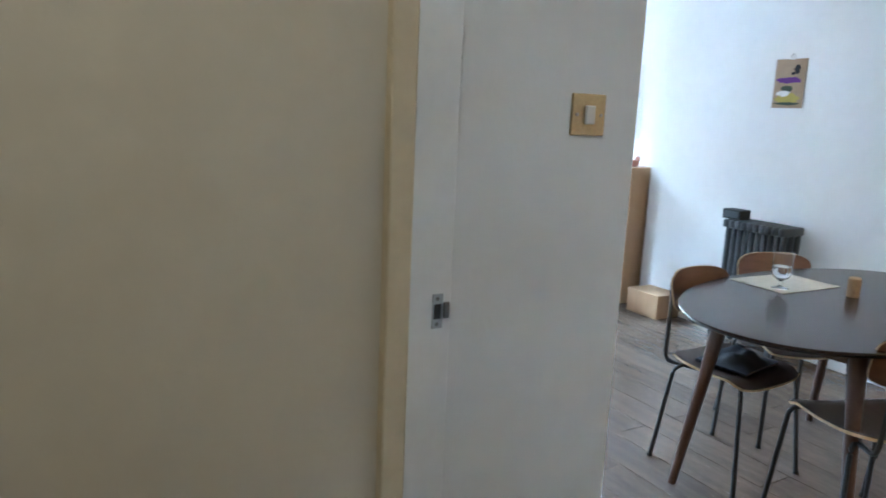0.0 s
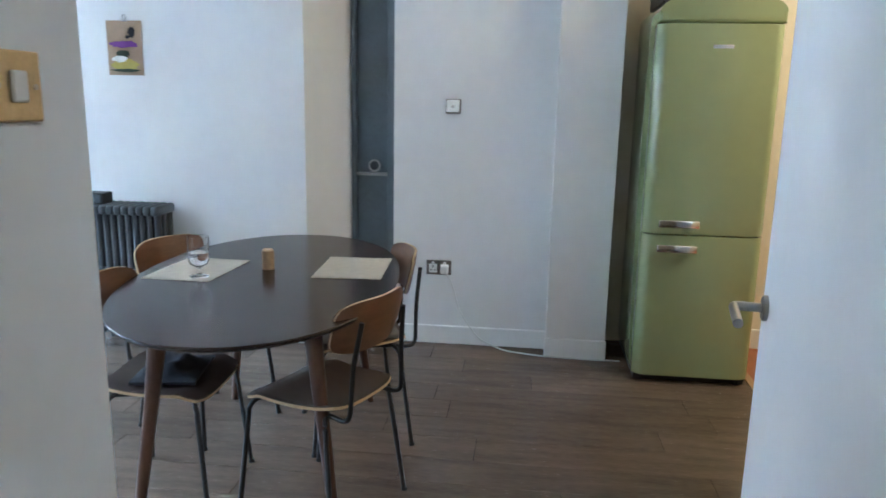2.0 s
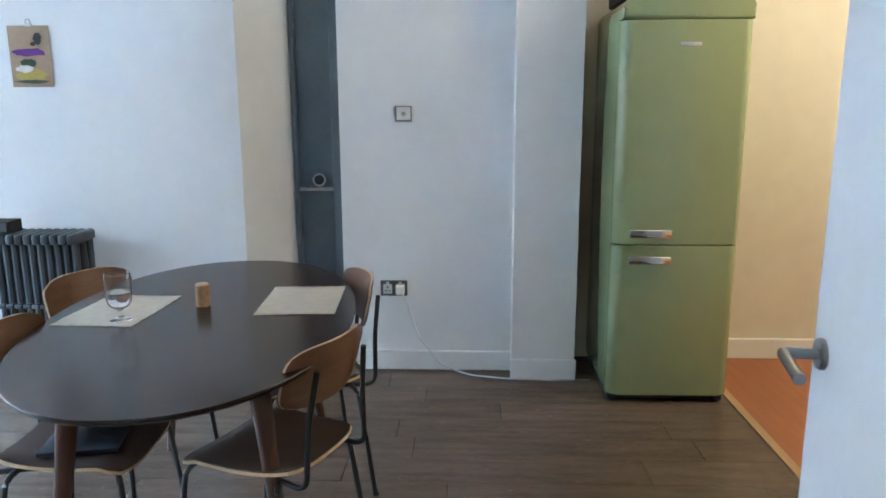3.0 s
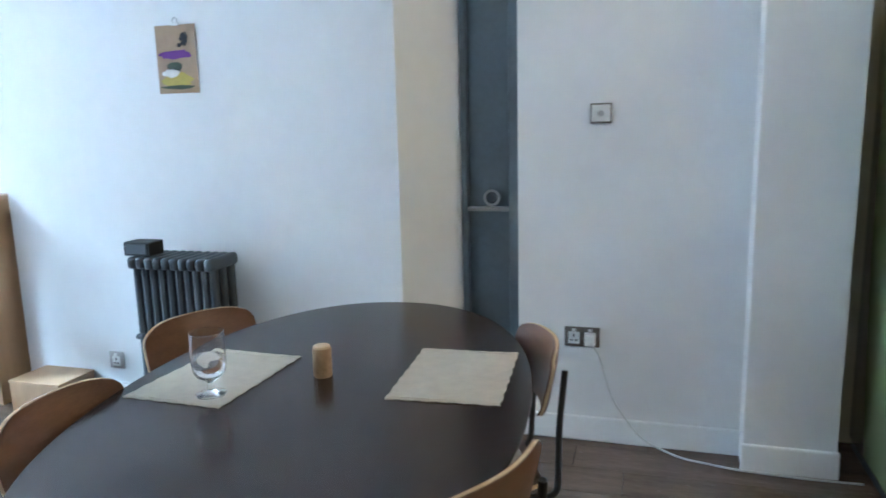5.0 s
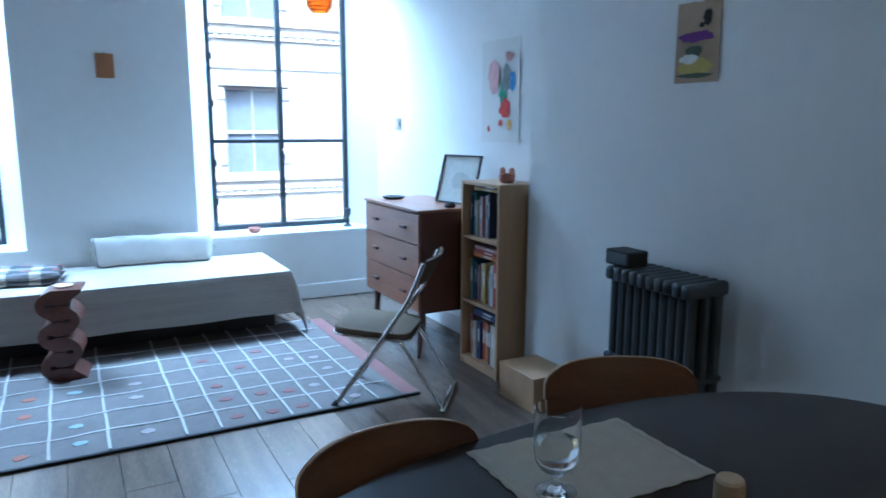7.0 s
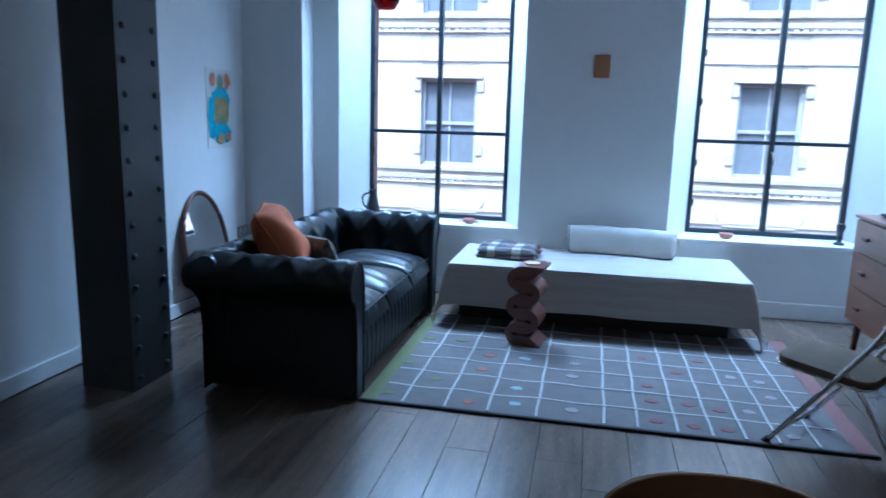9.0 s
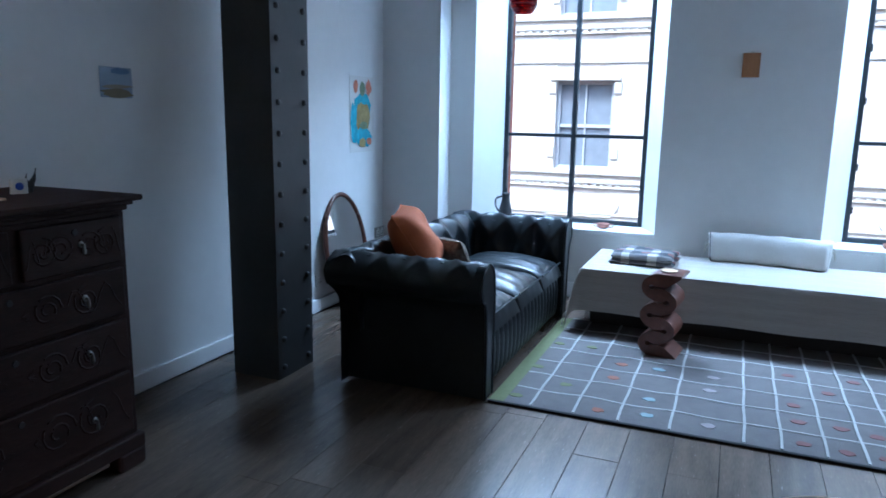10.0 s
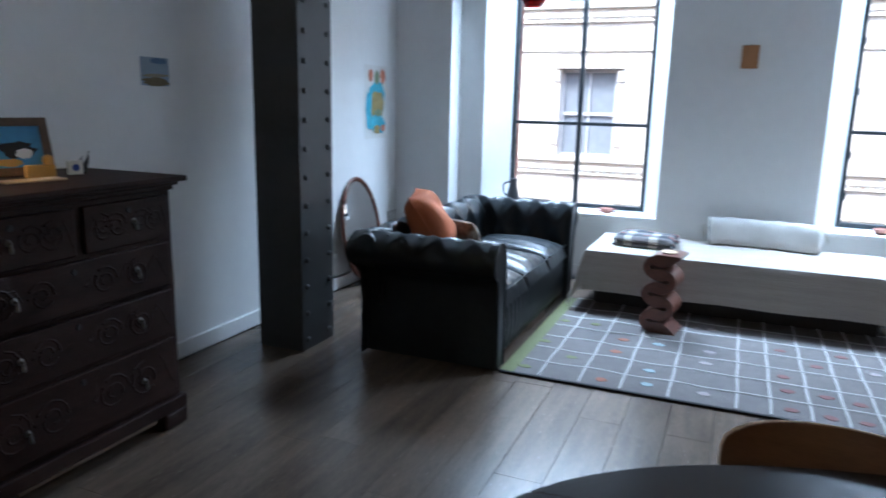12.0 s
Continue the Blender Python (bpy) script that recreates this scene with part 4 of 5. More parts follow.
# ---- serpentine side table ----
def serpentine():
    t = thing("side_table", "reddish-brown bent wood side table in a wavy serpentine form", "side table", (2.175, 5.41, 0), -8)
    # a thick bent ribbon: five round lobes left and right of small eyes, thinned out at both ends
    path, w, r, th = [], 0.026, 0.0425, 0.0385
    z = 10 * r + th
    top = z + th
    path += [(0.118, z, -0.6, 1), (0.095, z, -0.1, 1), (0.06, z, 0.6, 1), (0.03, z, 1, 1)]
    s = -1
    for k in range(5):
        path.append((s * w, z, 1, 1))
        for q in range(1, 16):
            a = math.pi * q / 16
            thin = 1 - 0.46 * math.sin(a) ** 0.6
            path.append((s * (w + (r + 0.013) * math.sin(a)), z - r + r * math.cos(a), thin, thin))
        z -= 2 * r
        path.append((s * w, z, 1, 1))
        s = -s
    path += [(0.03, z, 1, 1), (0.06, z, 0.6, 1), (0.095, z, -0.1, 1), (0.118, z, -0.6, 1)]
    up, dn = [], []
    pts = [Vector(p[:2]) for p in path]
    n = len(path)
    for i, p in enumerate(pts):
        d = (pts[min(i + 1, n - 1)] - pts[max(i - 1, 0)]).normalized()
        nrm = Vector((d.y, -d.x))
        up.append(p - nrm * th * path[i][2])
        dn.append(p + nrm * th * path[i][3])
    bm = bmesh.new()
    rows = [[bm.verts.new((q.x, y, max(q.y, 0.0))) for q in line] for y in (-0.11, 0.11) for line in (up, dn)]
    for i in range(n - 1):
        for a, b in ((0, 2), (3, 1), (1, 0), (2, 3)):
            bm.faces.new((rows[a][i], rows[a][i + 1], rows[b][i + 1], rows[b][i]))
    for i in (0, n - 1):
        bm.faces.new((rows[0][i], rows[1][i], rows[3][i], rows[2][i]))
    part("ribbon", bm, STOOL_WOOD, t, smooth=True)
    d = thing("small_dish", "small pale dish on the side table", "dish", (2.2, 5.4, top))
    part("bowl", lathe([(0.02, 0), (0.045, 0.004), (0.05, 0.009), (0.046, 0.008), (0.01, 0.005)], 20), PALE_PLY, d, smooth=True)


serpentine()


# ---- rug ----
def rug():
    t = thing("rug", "brown-grey woven rug with a white grid and coloured dots", "rug")
    x0, x1, y0, y1 = 1.482, 3.78, 4.275, 5.86
    w = x1 - x0
    part("weave", sheet(lambda u, v: (x0 + u * w, y0 + v * (y1 - y0), 0.0105 + 0.0012 * math.sin(9 * u) * math.sin(7 * v)), 40, 30, 0.008), RUG_BASE, t)
    part("border", box(x0 - 0.002, y0 + 0.01, 0.001, x0 + 0.075, y1, 0.0115, 0.002), RUG_OLIVE, t, "olive green woven border")
    part("border", box(x1 - 0.085, y0 + 0.01, 0.001, x1 + 0.002, y1, 0.0115, 0.002), RUG_RED, t, "dull red woven border")
    part("binding", box(x0, y0 - 0.012, 0.001, x1, y0 + 0.008, 0.013, 0.003), RUG_BLACK, t, "black bound edge")
    rnd = random.Random(7)
    xs = [0.09, 0.18, 0.27, 0.37, 0.505, 0.57, 0.645, 0.71, 0.77, 0.83, 0.90]
    for f in xs:
        x = x0 + f * w
        part("grid_line", sheet(lambda u, v: (x + (v - 0.5) * 0.0125 + 0.002 * math.sin(23 * u + 9 * f), y0 + 0.012 + u * (y1 - y0 - 0.02), 0.0125), 40, 1, 0.004), RUG_WHITE, t)
    for k in range(7):
        y, ph = y0 + 0.23 + 0.226 * k, rnd.uniform(0, 6)
        part("grid_line", sheet(lambda u, v: (x0 + 0.08 + u * (w - 0.18), y + (v - 0.5) * 0.014 + 0.011 * math.sin(33 * u + ph) * (0.6 + 0.4 * math.sin(7 * u)), 0.0132), 110, 1, 0.004), RUG_WHITE, t)
    cells = [(0.225, RUG_ORANGE, (0, 2, 3)), (0.32, RUG_BLUE, (0, 1, 3)), (0.437, RUG_PINK, (0, 2, 3, 5)), (0.605, RUG_RED, (0, 1, 2, 4)), (0.68, RUG_RED, (0, 1, 3)), (0.74, RUG_RED, (0, 1, 4)), (0.80, RUG_PINK, (1, 3)), (0.865, RUG_PINK, (0, 2, 3)), (0.047, RUG_OLIVE, (0, 2, 4)), (0.135, RUG_OLIVE, (1, 4))]
    for f, m, rows in cells:
        for r in rows:
            cx, cy = x0 + f * w + rnd.uniform(-0.008, 0.008), y0 + 0.117 + 0.226 * r + rnd.uniform(-0.02, 0.02)
            out = [(cx + (0.033 + rnd.uniform(-0.007, 0.005)) * math.cos(a / 7 * math.pi), cy + (0.026 + rnd.uniform(-0.006, 0.005)) * math.sin(a / 7 * math.pi)) for a in range(14)]
            part("dot", prism(out, 0.006, 0.0127), m, t)


rug()


# ---- carved chest of drawers by the wall ----
def carved_chest():
    t = thing("carved_chest_of_drawers", "dark carved oak chest of drawers with drop handles", "chest of drawers")
    x0, x1, y0, y1, h = XL + 0.01, 0.408, 2.15, 3.123, 1.072
    part("carcass", box(x0, y0, 0.1, x1, y1, h - 0.05, 0.004), OLD_OAK, t)
    part("top", box(x0 - 0.0, y0 - 0.03, h - 0.022, x1 + 0.074, y1 + 0.03, h, 0.007), OLD_OAK, t)
    part("moulding", box(x0, y0 - 0.018, h - 0.04, x1 + 0.035, y1 + 0.02, h - 0.022, 0.006), OLD_OAK, t)
    part("moulding", box(x0, y0 - 0.008, h - 0.06, x1 + 0.015, y1 + 0.01, h - 0.04, 0.006), OLD_OAK, t)
    part("plinth", box(x0, y0 - 0.015, 0.07, x1 + 0.025, y1 + 0.015, 0.13, 0.008), OLD_OAK, t)
    for y in (y0, y1 - 0.12):
        part("bracket_foot", box(x1 - 0.12, y - (0.015 if y == y0 else -0.005), 0, x1 + 0.025, y + 0.135 - (0.015 if y == y0 else 0), 0.075, 0.012), OLD_OAK, t)
        part("bracket_foot", box(x0, y, 0, x0 + 0.12, y + 0.12, 0.075, 0.012), OLD_OAK, t)
    part("worn_edge", box(x1 + 0.0, y0 + 0.2, 0.055, x1 + 0.021, y1 - 0.16, 0.07, 0.004), OLD_OAK_WORN, t, "worn bare wood along the plinth")

    def drawer(ya, yb, za, zb):
        d = part("drawer", box(x1, ya, za, x1 + 0.018, yb, zb, 0.006), OLD_OAK, t)
        cv = bmesh.new()
        m, zc, hw, hh = (ya + yb) / 2, (za + zb) / 2, (yb - ya) / 2, (zb - za) / 2
        for s in (-1, 1):
            for q, ph in ((0.28, 0.0), (0.62, 1.6)):
                cy, rr = m + s * hw * q, min(hh * 0.62, hw * 0.26)
                pts = []
                for k in range(22):
                    a = k / 21 * 4.4 * math.pi * 0.8 + ph
                    r = rr * (1 - 0.78 * k / 21)
                    pts.append((x1 + 0.0146, cy + s * r * math.cos(a), zc + r * math.sin(a)))
                tube(pts, 0.0062, 6, cv)
            for k in range(5):
                a = (k - 2) * 0.42
                tube([(x1 + 0.0146, m + s * hw * 0.08, zc), (x1 + 0.0146, m + s * (hw * 0.08 + 0.09 * math.cos(a)), zc + min(hh * 0.8, 0.09) * math.sin(a))], 0.005, 5, cv, radius_end=0.002)
            tube([(x1 + 0.0146, m + s * hw * (0.45 + 0.05 * k), zc + hh * 0.55 * math.sin(k * 1.1)) for k in range(11)], 0.0052, 6, cv)
        tagged(part("carving", cv, OLD_OAK, d, "carved scrolling leaf relief", True), kind="stuff")
        part("keyhole", moved(lathe([(0.012, 0), (0.011, 0.003)], 12), pose(x1 + 0.018, m, zb - 0.035, 0, 90, 0)), BED_DARK, d)
        return d

    def pull(d, y, z):
        p = part("drop_handle", moved(lathe([(0.012, 0), (0.011, 0.003), (0.005, 0.006), (0.0045, 0.016)], 12), pose(x1 + 0.018, y, z + 0.012, 0, 90, 0)), IRON_PULL, d, "small metal drop handle", True)
        part("drop", lathe([(0.002, 0.016), (0.004, 0.01), (0.007, -0.01), (0.006, -0.018), (0.002, -0.022)], 10, (x1 + 0.033, y, z)), IRON_PULL, p, smooth=True)

    zs = (0.14, 0.40, 0.61, 0.81, 0.995)
    for k in range(3):
        d = drawer(y0 + 0.03, y1 - 0.03, zs[k] + 0.012, zs[k + 1] - 0.006)
        for y in (2.407, 2.915):
            pull(d, y, (zs[k] + zs[k + 1]) / 2 - (0.02 if k == 0 else 0))
    m = 2.675
    for ya, yb in ((y0 + 0.03, m - 0.018), (m + 0.018, y1 - 0.03)):
        d = drawer(ya, yb, zs[3] + 0.012, zs[4])
        pull(d, 2.407 if ya < 2.5 else 2.915, (zs[3] + zs[4]) / 2)


carved_chest()
CT = 1.072
lampt = thing("table_lamp", "small lit table lamp with a dark shade on the carved chest", "lamp", (0.02, 2.24, CT))
part("base", lathe([(0.06, 0), (0.06, 0.01), (0.012, 0.02), (0.01, 0.22), (0.014, 0.24)], 20), BRASS, lampt, smooth=True)
part("shade", lathe([(0.065, 0.40), (0.115, 0.25), (0.112, 0.25), (0.062, 0.398)], 28), DARK_SHADE, lampt, smooth=True)
bulb_m = bpy.data.materials.new("warm_bulb")
bulb_m.use_nodes = True
bulb_m.node_tree.nodes["Principled BSDF"].inputs["Emission Color"].default_value = (1.0, 0.7, 0.35, 1)
bulb_m.node_tree.nodes["Principled BSDF"].inputs["Emission Strength"].default_value = 1.2
part("bulb", lathe([(0.004, 0.24), (0.022, 0.262), (0.024, 0.28), (0.012, 0.3), (0.003, 0.303)], 14), bulb_m, lampt, smooth=True)

bowl = thing("brass_bowl", "low dark brass bowl on the carved chest", "bowl", (0.12, 2.42, CT))
part("body", lathe([(0.05, 0), (0.05, 0.012), (0.035, 0.018), (0.09, 0.032), (0.102, 0.06), (0.098, 0.075), (0.106, 0.08), (0.103, 0.084), (0.092, 0.074), (0.096, 0.06), (0.086, 0.038), (0.01, 0.028)], 32), mat("dark_brass", (0.2, 0.13, 0.06), 0.3, metal=1.0, vary=0.3, scale=25), bowl, smooth=True)


def flat_shapes(t, shapes, y):
    """Flat patches (cx, cz, rx, rz, material, seed) on a picture that faces -y."""
    for cx, cz, rx, rz, m, seed in shapes:
        r = random.Random(seed)
        out = [(cx + rx * math.cos(a / 9 * math.pi) * r.uniform(0.72, 1.1), cz + rz * math.sin(a / 9 * math.pi) * r.uniform(0.72, 1.1)) for a in range(18)]
        y -= 0.0004
        part("patch", moved(prism(out, 0, 0.0006), pose(0, y, 0, 90)), m, t)


def picture_frame(name, label, m, w, h, frame_m, ground, shapes, bar=0.022):
    t = tagged(new(name), label, "picture")
    t.matrix_basis = m
    for x0, z0, x1, z1 in ((-w / 2, 0, -w / 2 + bar, h), (w / 2 - bar, 0, w / 2, h), (-w / 2 + bar, 0, w / 2 - bar, bar), (-w / 2 + bar, h - bar, w / 2 - bar, h)):
        part("frame_bar", box(x0, -0.018, z0, x1, 0, z1, 0.003), frame_m, t)
    part("picture", box(-w / 2 + bar - 0.002, -0.008, bar - 0.002, w / 2 - bar + 0.002, -0.004, h - bar + 0.002), ground, t)
    flat_shapes(t, shapes, -0.008)
    return t


SKYBLUE, WHITE_P, BLACK_P, GOLD_P = plain("sky_blue_print", (0.09, 0.28, 0.5)), plain("white_print", (0.75, 0.74, 0.7)), plain("black_print", (0.02, 0.02, 0.022)), plain("golden_print", (0.5, 0.28, 0.07))
picture_frame("picture_frame", "wooden picture frame with a blue picture leaning on the wall", pose(0.02, 2.765, CT) @ pose(0, 0, 0, 0, 0, 78) @ pose(0, 0, 0, -14), 0.27, 0.222, OLD_OAK_WORN, SKYBLUE, [(0.01, 0.10, 0.07, 0.036, BLACK_P, 2), (0.03, 0.085, 0.034, 0.022, WHITE_P, 5), (-0.03, 0.052, 0.06, 0.016, GOLD_P, 3)], 0.032)
wb = thing("wooden_blocks", "small golden wooden figure block standing before the picture", "ornament", (0.13, 2.77, CT), 70)
part("block", prism([(-0.05, -0.015), (0.05, -0.015), (0.055, 0.015), (-0.05, 0.015)], 0, 0.05, 0.006), GOLD_P, wb, smooth=True)
part("knob", lathe([(0.014, 0.05), (0.02, 0.06), (0.018, 0.078), (0.006, 0.086)], 14, (0.03, 0, 0)), GOLD_P, wb, smooth=True)
tr = thing("wooden_tray", "thin pale wooden tray on the carved chest", "tray", (0.2, 2.68, CT), 80)
part("board", box(-0.11, -0.04, 0, 0.11, 0.04, 0.008, 0.003), PALE_PLY, tr)
tl = thing("tile_ornament", "small white tile with a blue dot beside a dark bird-shaped ornament", "ornament", (0.12, 2.93, CT), 70)
part("tile", box(-0.028, -0.01, 0, 0.028, 0.01, 0.055, 0.003), WHITE_P, tl)
part("dot", moved(lathe([(0.014, 0), (0.014, 0.002)], 16), pose(0, -0.01, 0.028, 90)), plain("cobalt_print", (0.03, 0.07, 0.35)), tl)
om = thing("dark_ornament", "small dark spiky ornament on the carved chest", "ornament", (0.1, 2.995, CT), 20)
part("body", tube([(0, -0.02, 0), (0, 0, 0.03), (0, 0.02, 0.05), (0, 0.035, 0.085)], 0.016, 8, radius_end=0.003), BLACK_P, om, smooth=True)
part("fin", tube([(0, -0.01, 0.015), (0, -0.03, 0.05), (0, -0.02, 0.07)], 0.01, 6, radius_end=0.002), BLACK_P, om, smooth=True)


# ---- oval mirror ----
def oval_mirror():
    t = tagged(new("oval_mirror"), "oval wood-framed mirror leaning on the wall", "mirror")
    t.matrix_basis = pose(XL + 0.12, 5.595, 0.02) @ pose(0, 0, 0, 0, 0, 90) @ pose(0, 0, 0, -9)
    n = 48
    ring = [(0.27 * math.cos(2 * math.pi * k / n), 0, 0.405 + 0.385 * math.sin(2 * math.pi * k / n)) for k in range(n)]
    part("frame", tube(ring, 0.018, 10, closed=True), STOOL_WOOD, t, "dark wooden oval rim", True)
    bm = bmesh.new()
    a = [bm.verts.new((x, -0.002, z)) for x, y, z in ring]
    b = [bm.verts.new((x, 0.006, z)) for x, y, z in ring]
    bm.faces.new(a)
    bm.faces.new(b[::-1])
    for k in range(n):
        bm.faces.new((a[k - 1], a[k], b[k], b[k - 1]))
    part("mirror_glass", bm, MIRROR, t)


oval_mirror()


# ---- pictures on the walls ----
def paper(name, label, m, w, h, ground, shapes, extras=()):
    t = tagged(new(name), label, "picture")
    t.matrix_basis = m
    part("sheet", sheet(lambda u, v: ((u - 0.5) * w, -0.004 - 0.003 * math.sin(3 * v) * u, (v - 0.5) * h), 6, 8, 0.0012), ground, t)
    flat_shapes(t, shapes, -0.0075)
    return t


KRAFT, PURPLE, YELLOW_P, DGREEN = plain("kraft_print", (0.38, 0.27, 0.17)), plain("purple_print", (0.13, 0.03, 0.22)), plain("mustard_print", (0.45, 0.36, 0.08)), plain("dark_green_print", (0.06, 0.08, 0.05))
post = paper("poster", "small tan poster with purple and mustard shapes on a clip", pose(XR, 3.13, 1.676, 0, 0, -90), 0.21, 0.296, KRAFT, [(0.045, 0.085, 0.022, 0.035, BLACK_P, 1), (0.02, 0.06, 0.015, 0.01, BLACK_P, 8), (0.0, 0.02, 0.09, 0.022, PURPLE, 4), (-0.01, -0.03, 0.045, 0.02, DGREEN, 3), (0.0, -0.045, 0.02, 0.03, DGREEN, 9), (0.0, -0.09, 0.085, 0.035, YELLOW_P, 6), (-0.03, -0.06, 0.05, 0.02, WHITE_P, 7), (0.0, -0.122, 0.09, 0.01, DGREEN, 11)])
clip = thing("bulldog_clip", "small clear clip holding the poster on its hook", "clip", (XR, 3.125, 1.82), -90)
part("jaw", box(-0.018, -0.012, 0, 0.018, 0, 0.012, 0.002), WHITE_PLASTIC, clip)
part("loop", tube([(0.012 * math.cos(k / 8 * math.pi), -0.006, 0.022 + 0.012 * math.sin(k / 8 * math.pi)) for k in range(16)], 0.0025, 6, closed=True), BRUSHED, clip)
TEAL, SAND, CORAL, NAVY = plain("teal_paint", (0.08, 0.38, 0.5), vary=0.4), plain("ochre_paint", (0.34, 0.26, 0.1), vary=0.4), plain("coral_paint", (0.55, 0.2, 0.12), vary=0.4), plain("olive_paint", (0.2, 0.25, 0.15), vary=0.4)
paper("watercolour", "unframed watercolour in turquoise and ochre on white paper", pose(XL, 5.925, 1.375, 0, 0, 90), 0.36, 0.56, PAPER, [(0.0, 0.02, 0.155, 0.17, TEAL, 21), (-0.12, -0.06, 0.055, 0.16, TEAL, 22), (0.01, -0.02, 0.105, 0.16, SAND, 23), (0.02, -0.17, 0.14, 0.08, TEAL, 24), (0.03, 0.11, 0.08, 0.035, TEAL, 30), (0.02, -0.08, 0.07, 0.03, NAVY, 41), (-0.1, 0.2, 0.035, 0.055, CORAL, 25), (0.1, 0.2, 0.045, 0.06, CORAL, 26), (0.0, 0.19, 0.04, 0.06, NAVY, 27), (0.0, -0.21, 0.06, 0.04, SAND, 28), (0.1, -0.2, 0.04, 0.03, CORAL, 29)])
RED_P, GREEN_P, PINK_P, BLUE_P, AMBER_P = plain("red_paint", (0.55, 0.05, 0.04), vary=0.4), plain("green_paint", (0.06, 0.28, 0.16), vary=0.4), plain("pink_paint", (0.65, 0.4, 0.4), vary=0.2), plain("blue_paint", (0.08, 0.25, 0.55), vary=0.4), plain("amber_paint", (0.7, 0.4, 0.06), vary=0.2)
paper("watercolour", "abstract splashed painting in red, green and blue on white paper", pose(XR2, 4.67, 1.56, 0, 0, -90), 0.40, 0.58, PAPER, [(a * 0.8 + 0.02, b * 0.85, c * 0.72, d * 0.72, m, q) for a, b, c, d, m, q in [(0.03, -0.02, 0.07, 0.14, GREEN_P, 31), (0.05, -0.12, 0.09, 0.09, RED_P, 32), (0.06, 0.08, 0.06, 0.12, plain("grey_paint", (0.2, 0.22, 0.22), vary=0.4), 33), (0.14, 0.06, 0.04, 0.09, BLUE_P, 34), (-0.13, 0.08, 0.04, 0.03, AMBER_P, 35), (-0.1, 0.1, 0.09, 0.14, PINK_P, 36), (0.11, -0.22, 0.03, 0.05, AMBER_P, 37), (0.1, 0.22, 0.06, 0.04, PINK_P, 38), (-0.16, -0.25, 0.02, 0.03, RED_P, 39), (0.0, -0.21, 0.03, 0.03, RED_P, 40)]])
paper("landscape_photo", "small landscape photo of sky over dry grass", pose(XL, 3.638, 1.5, 0, 0, 90), 0.18, 0.135, plain("pale_sky_print", (0.3, 0.36, 0.45)), [(0.0, -0.048, 0.095, 0.022, plain("grass_print", (0.2, 0.16, 0.09)), 51), (0.0, -0.018, 0.092, 0.01, plain("haze_print", (0.3, 0.27, 0.2)), 52), (0.02, 0.05, 0.06, 0.016, plain("deep_sky_print", (0.14, 0.22, 0.36)), 53)])
pq = thing("wooden_plaque", "small plain wooden plaque hung between the windows", "plaque", (2.542, YW, 1.748))
part("board", box(-0.056, -0.018, -0.08, 0.056, 0, 0.08, 0.004), mat("pine_board", (0.36, 0.17, 0.07), 0.6, vary=0.2, scale=8, stretch=(5, 5, 0.6)), pq)
part("nail", lathe([(0.004, 0.08), (0.004, 0.088)], 8, (0, -0.009, 0)), BRUSHED, pq)


# ---- teak chest of drawers ----
def teak_chest():
    t = thing("teak_chest_of_drawers", "mid-century teak chest of drawers on tapered legs", "chest of drawers")
    x0, x1, y0, y1, z0, z1 = 3.985, 4.43, 4.69, 5.50, 0.29, 0.895
    part("carcass", box(x0 + 0.015, y0 + 0.006, z0, x1, y1 - 0.006, z1 - 0.018, 0.003), TEAK_DARK, t)
    part("top", box(x0 - 0.008, y0, z1 - 0.018, x1, y1, z1, 0.004), TEAK, t)
    zs = (z0 + 0.008, z0 + 0.205, z0 + 0.40, z1 - 0.024)
    for k in range(3):
        d = part("drawer", box(x0, y0 + 0.012, zs[k] + 0.003, x0 + 0.016, y1 - 0.012, zs[k + 1] - 0.003, 0.003), TEAK, t)
        for y in (y0 + 0.2, y1 - 0.2):
            part("knob", box(x0 - 0.022, y - 0.035, (zs[k] + zs[k + 1]) / 2 - 0.009, x0 - 0.002, y + 0.035, (zs[k] + zs[k + 1]) / 2 + 0.009, 0.006, 3), TEAK_DARK, d, "dark shaped wooden pull", True)
    for x in (x0 + 0.06, x1 - 0.06):
        for y in (y0 + 0.09, y1 - 0.07):
            part("leg", tube([(x, y, z0), (x + (0.02 if x > 4.2 else -0.02), y, 0.0)], 0.022, 12, radius_end=0.011), TEAK_DARK, t, smooth=True)


teak_chest()
picture_frame("picture_frame", "thin-framed pale picture leaning on the teak chest", pose(4.34, 4.92, 0.895) @ pose(0, 0, 0, 0, 0, -78) @ pose(0, 0, 0, -15), 0.34, 0.30, BED_DARK, plain("pale_print", (0.62, 0.64, 0.6)), [(0.02, 0.14, 0.09, 0.06, plain("faint_grey_print", (0.5, 0.53, 0.5)), 61)], 0.008)
dd = thing("black_dish", "flat black dish on the teak chest", "dish", (4.13, 5.36, 0.895))
part("body", lathe([(0.05, 0), (0.075, 0.012), (0.078, 0.016), (0.07, 0.012), (0.01, 0.006)], 24), BLACK_P, dd, smooth=True)
gl = thing("dark_object", "small dark ornament on the teak chest", "ornament", (4.22, 4.76, 0.895))
part("body", lathe([(0.03, 0), (0.034, 0.012), (0.02, 0.03), (0.008, 0.034)], 14), BLACK_P, gl, smooth=True)


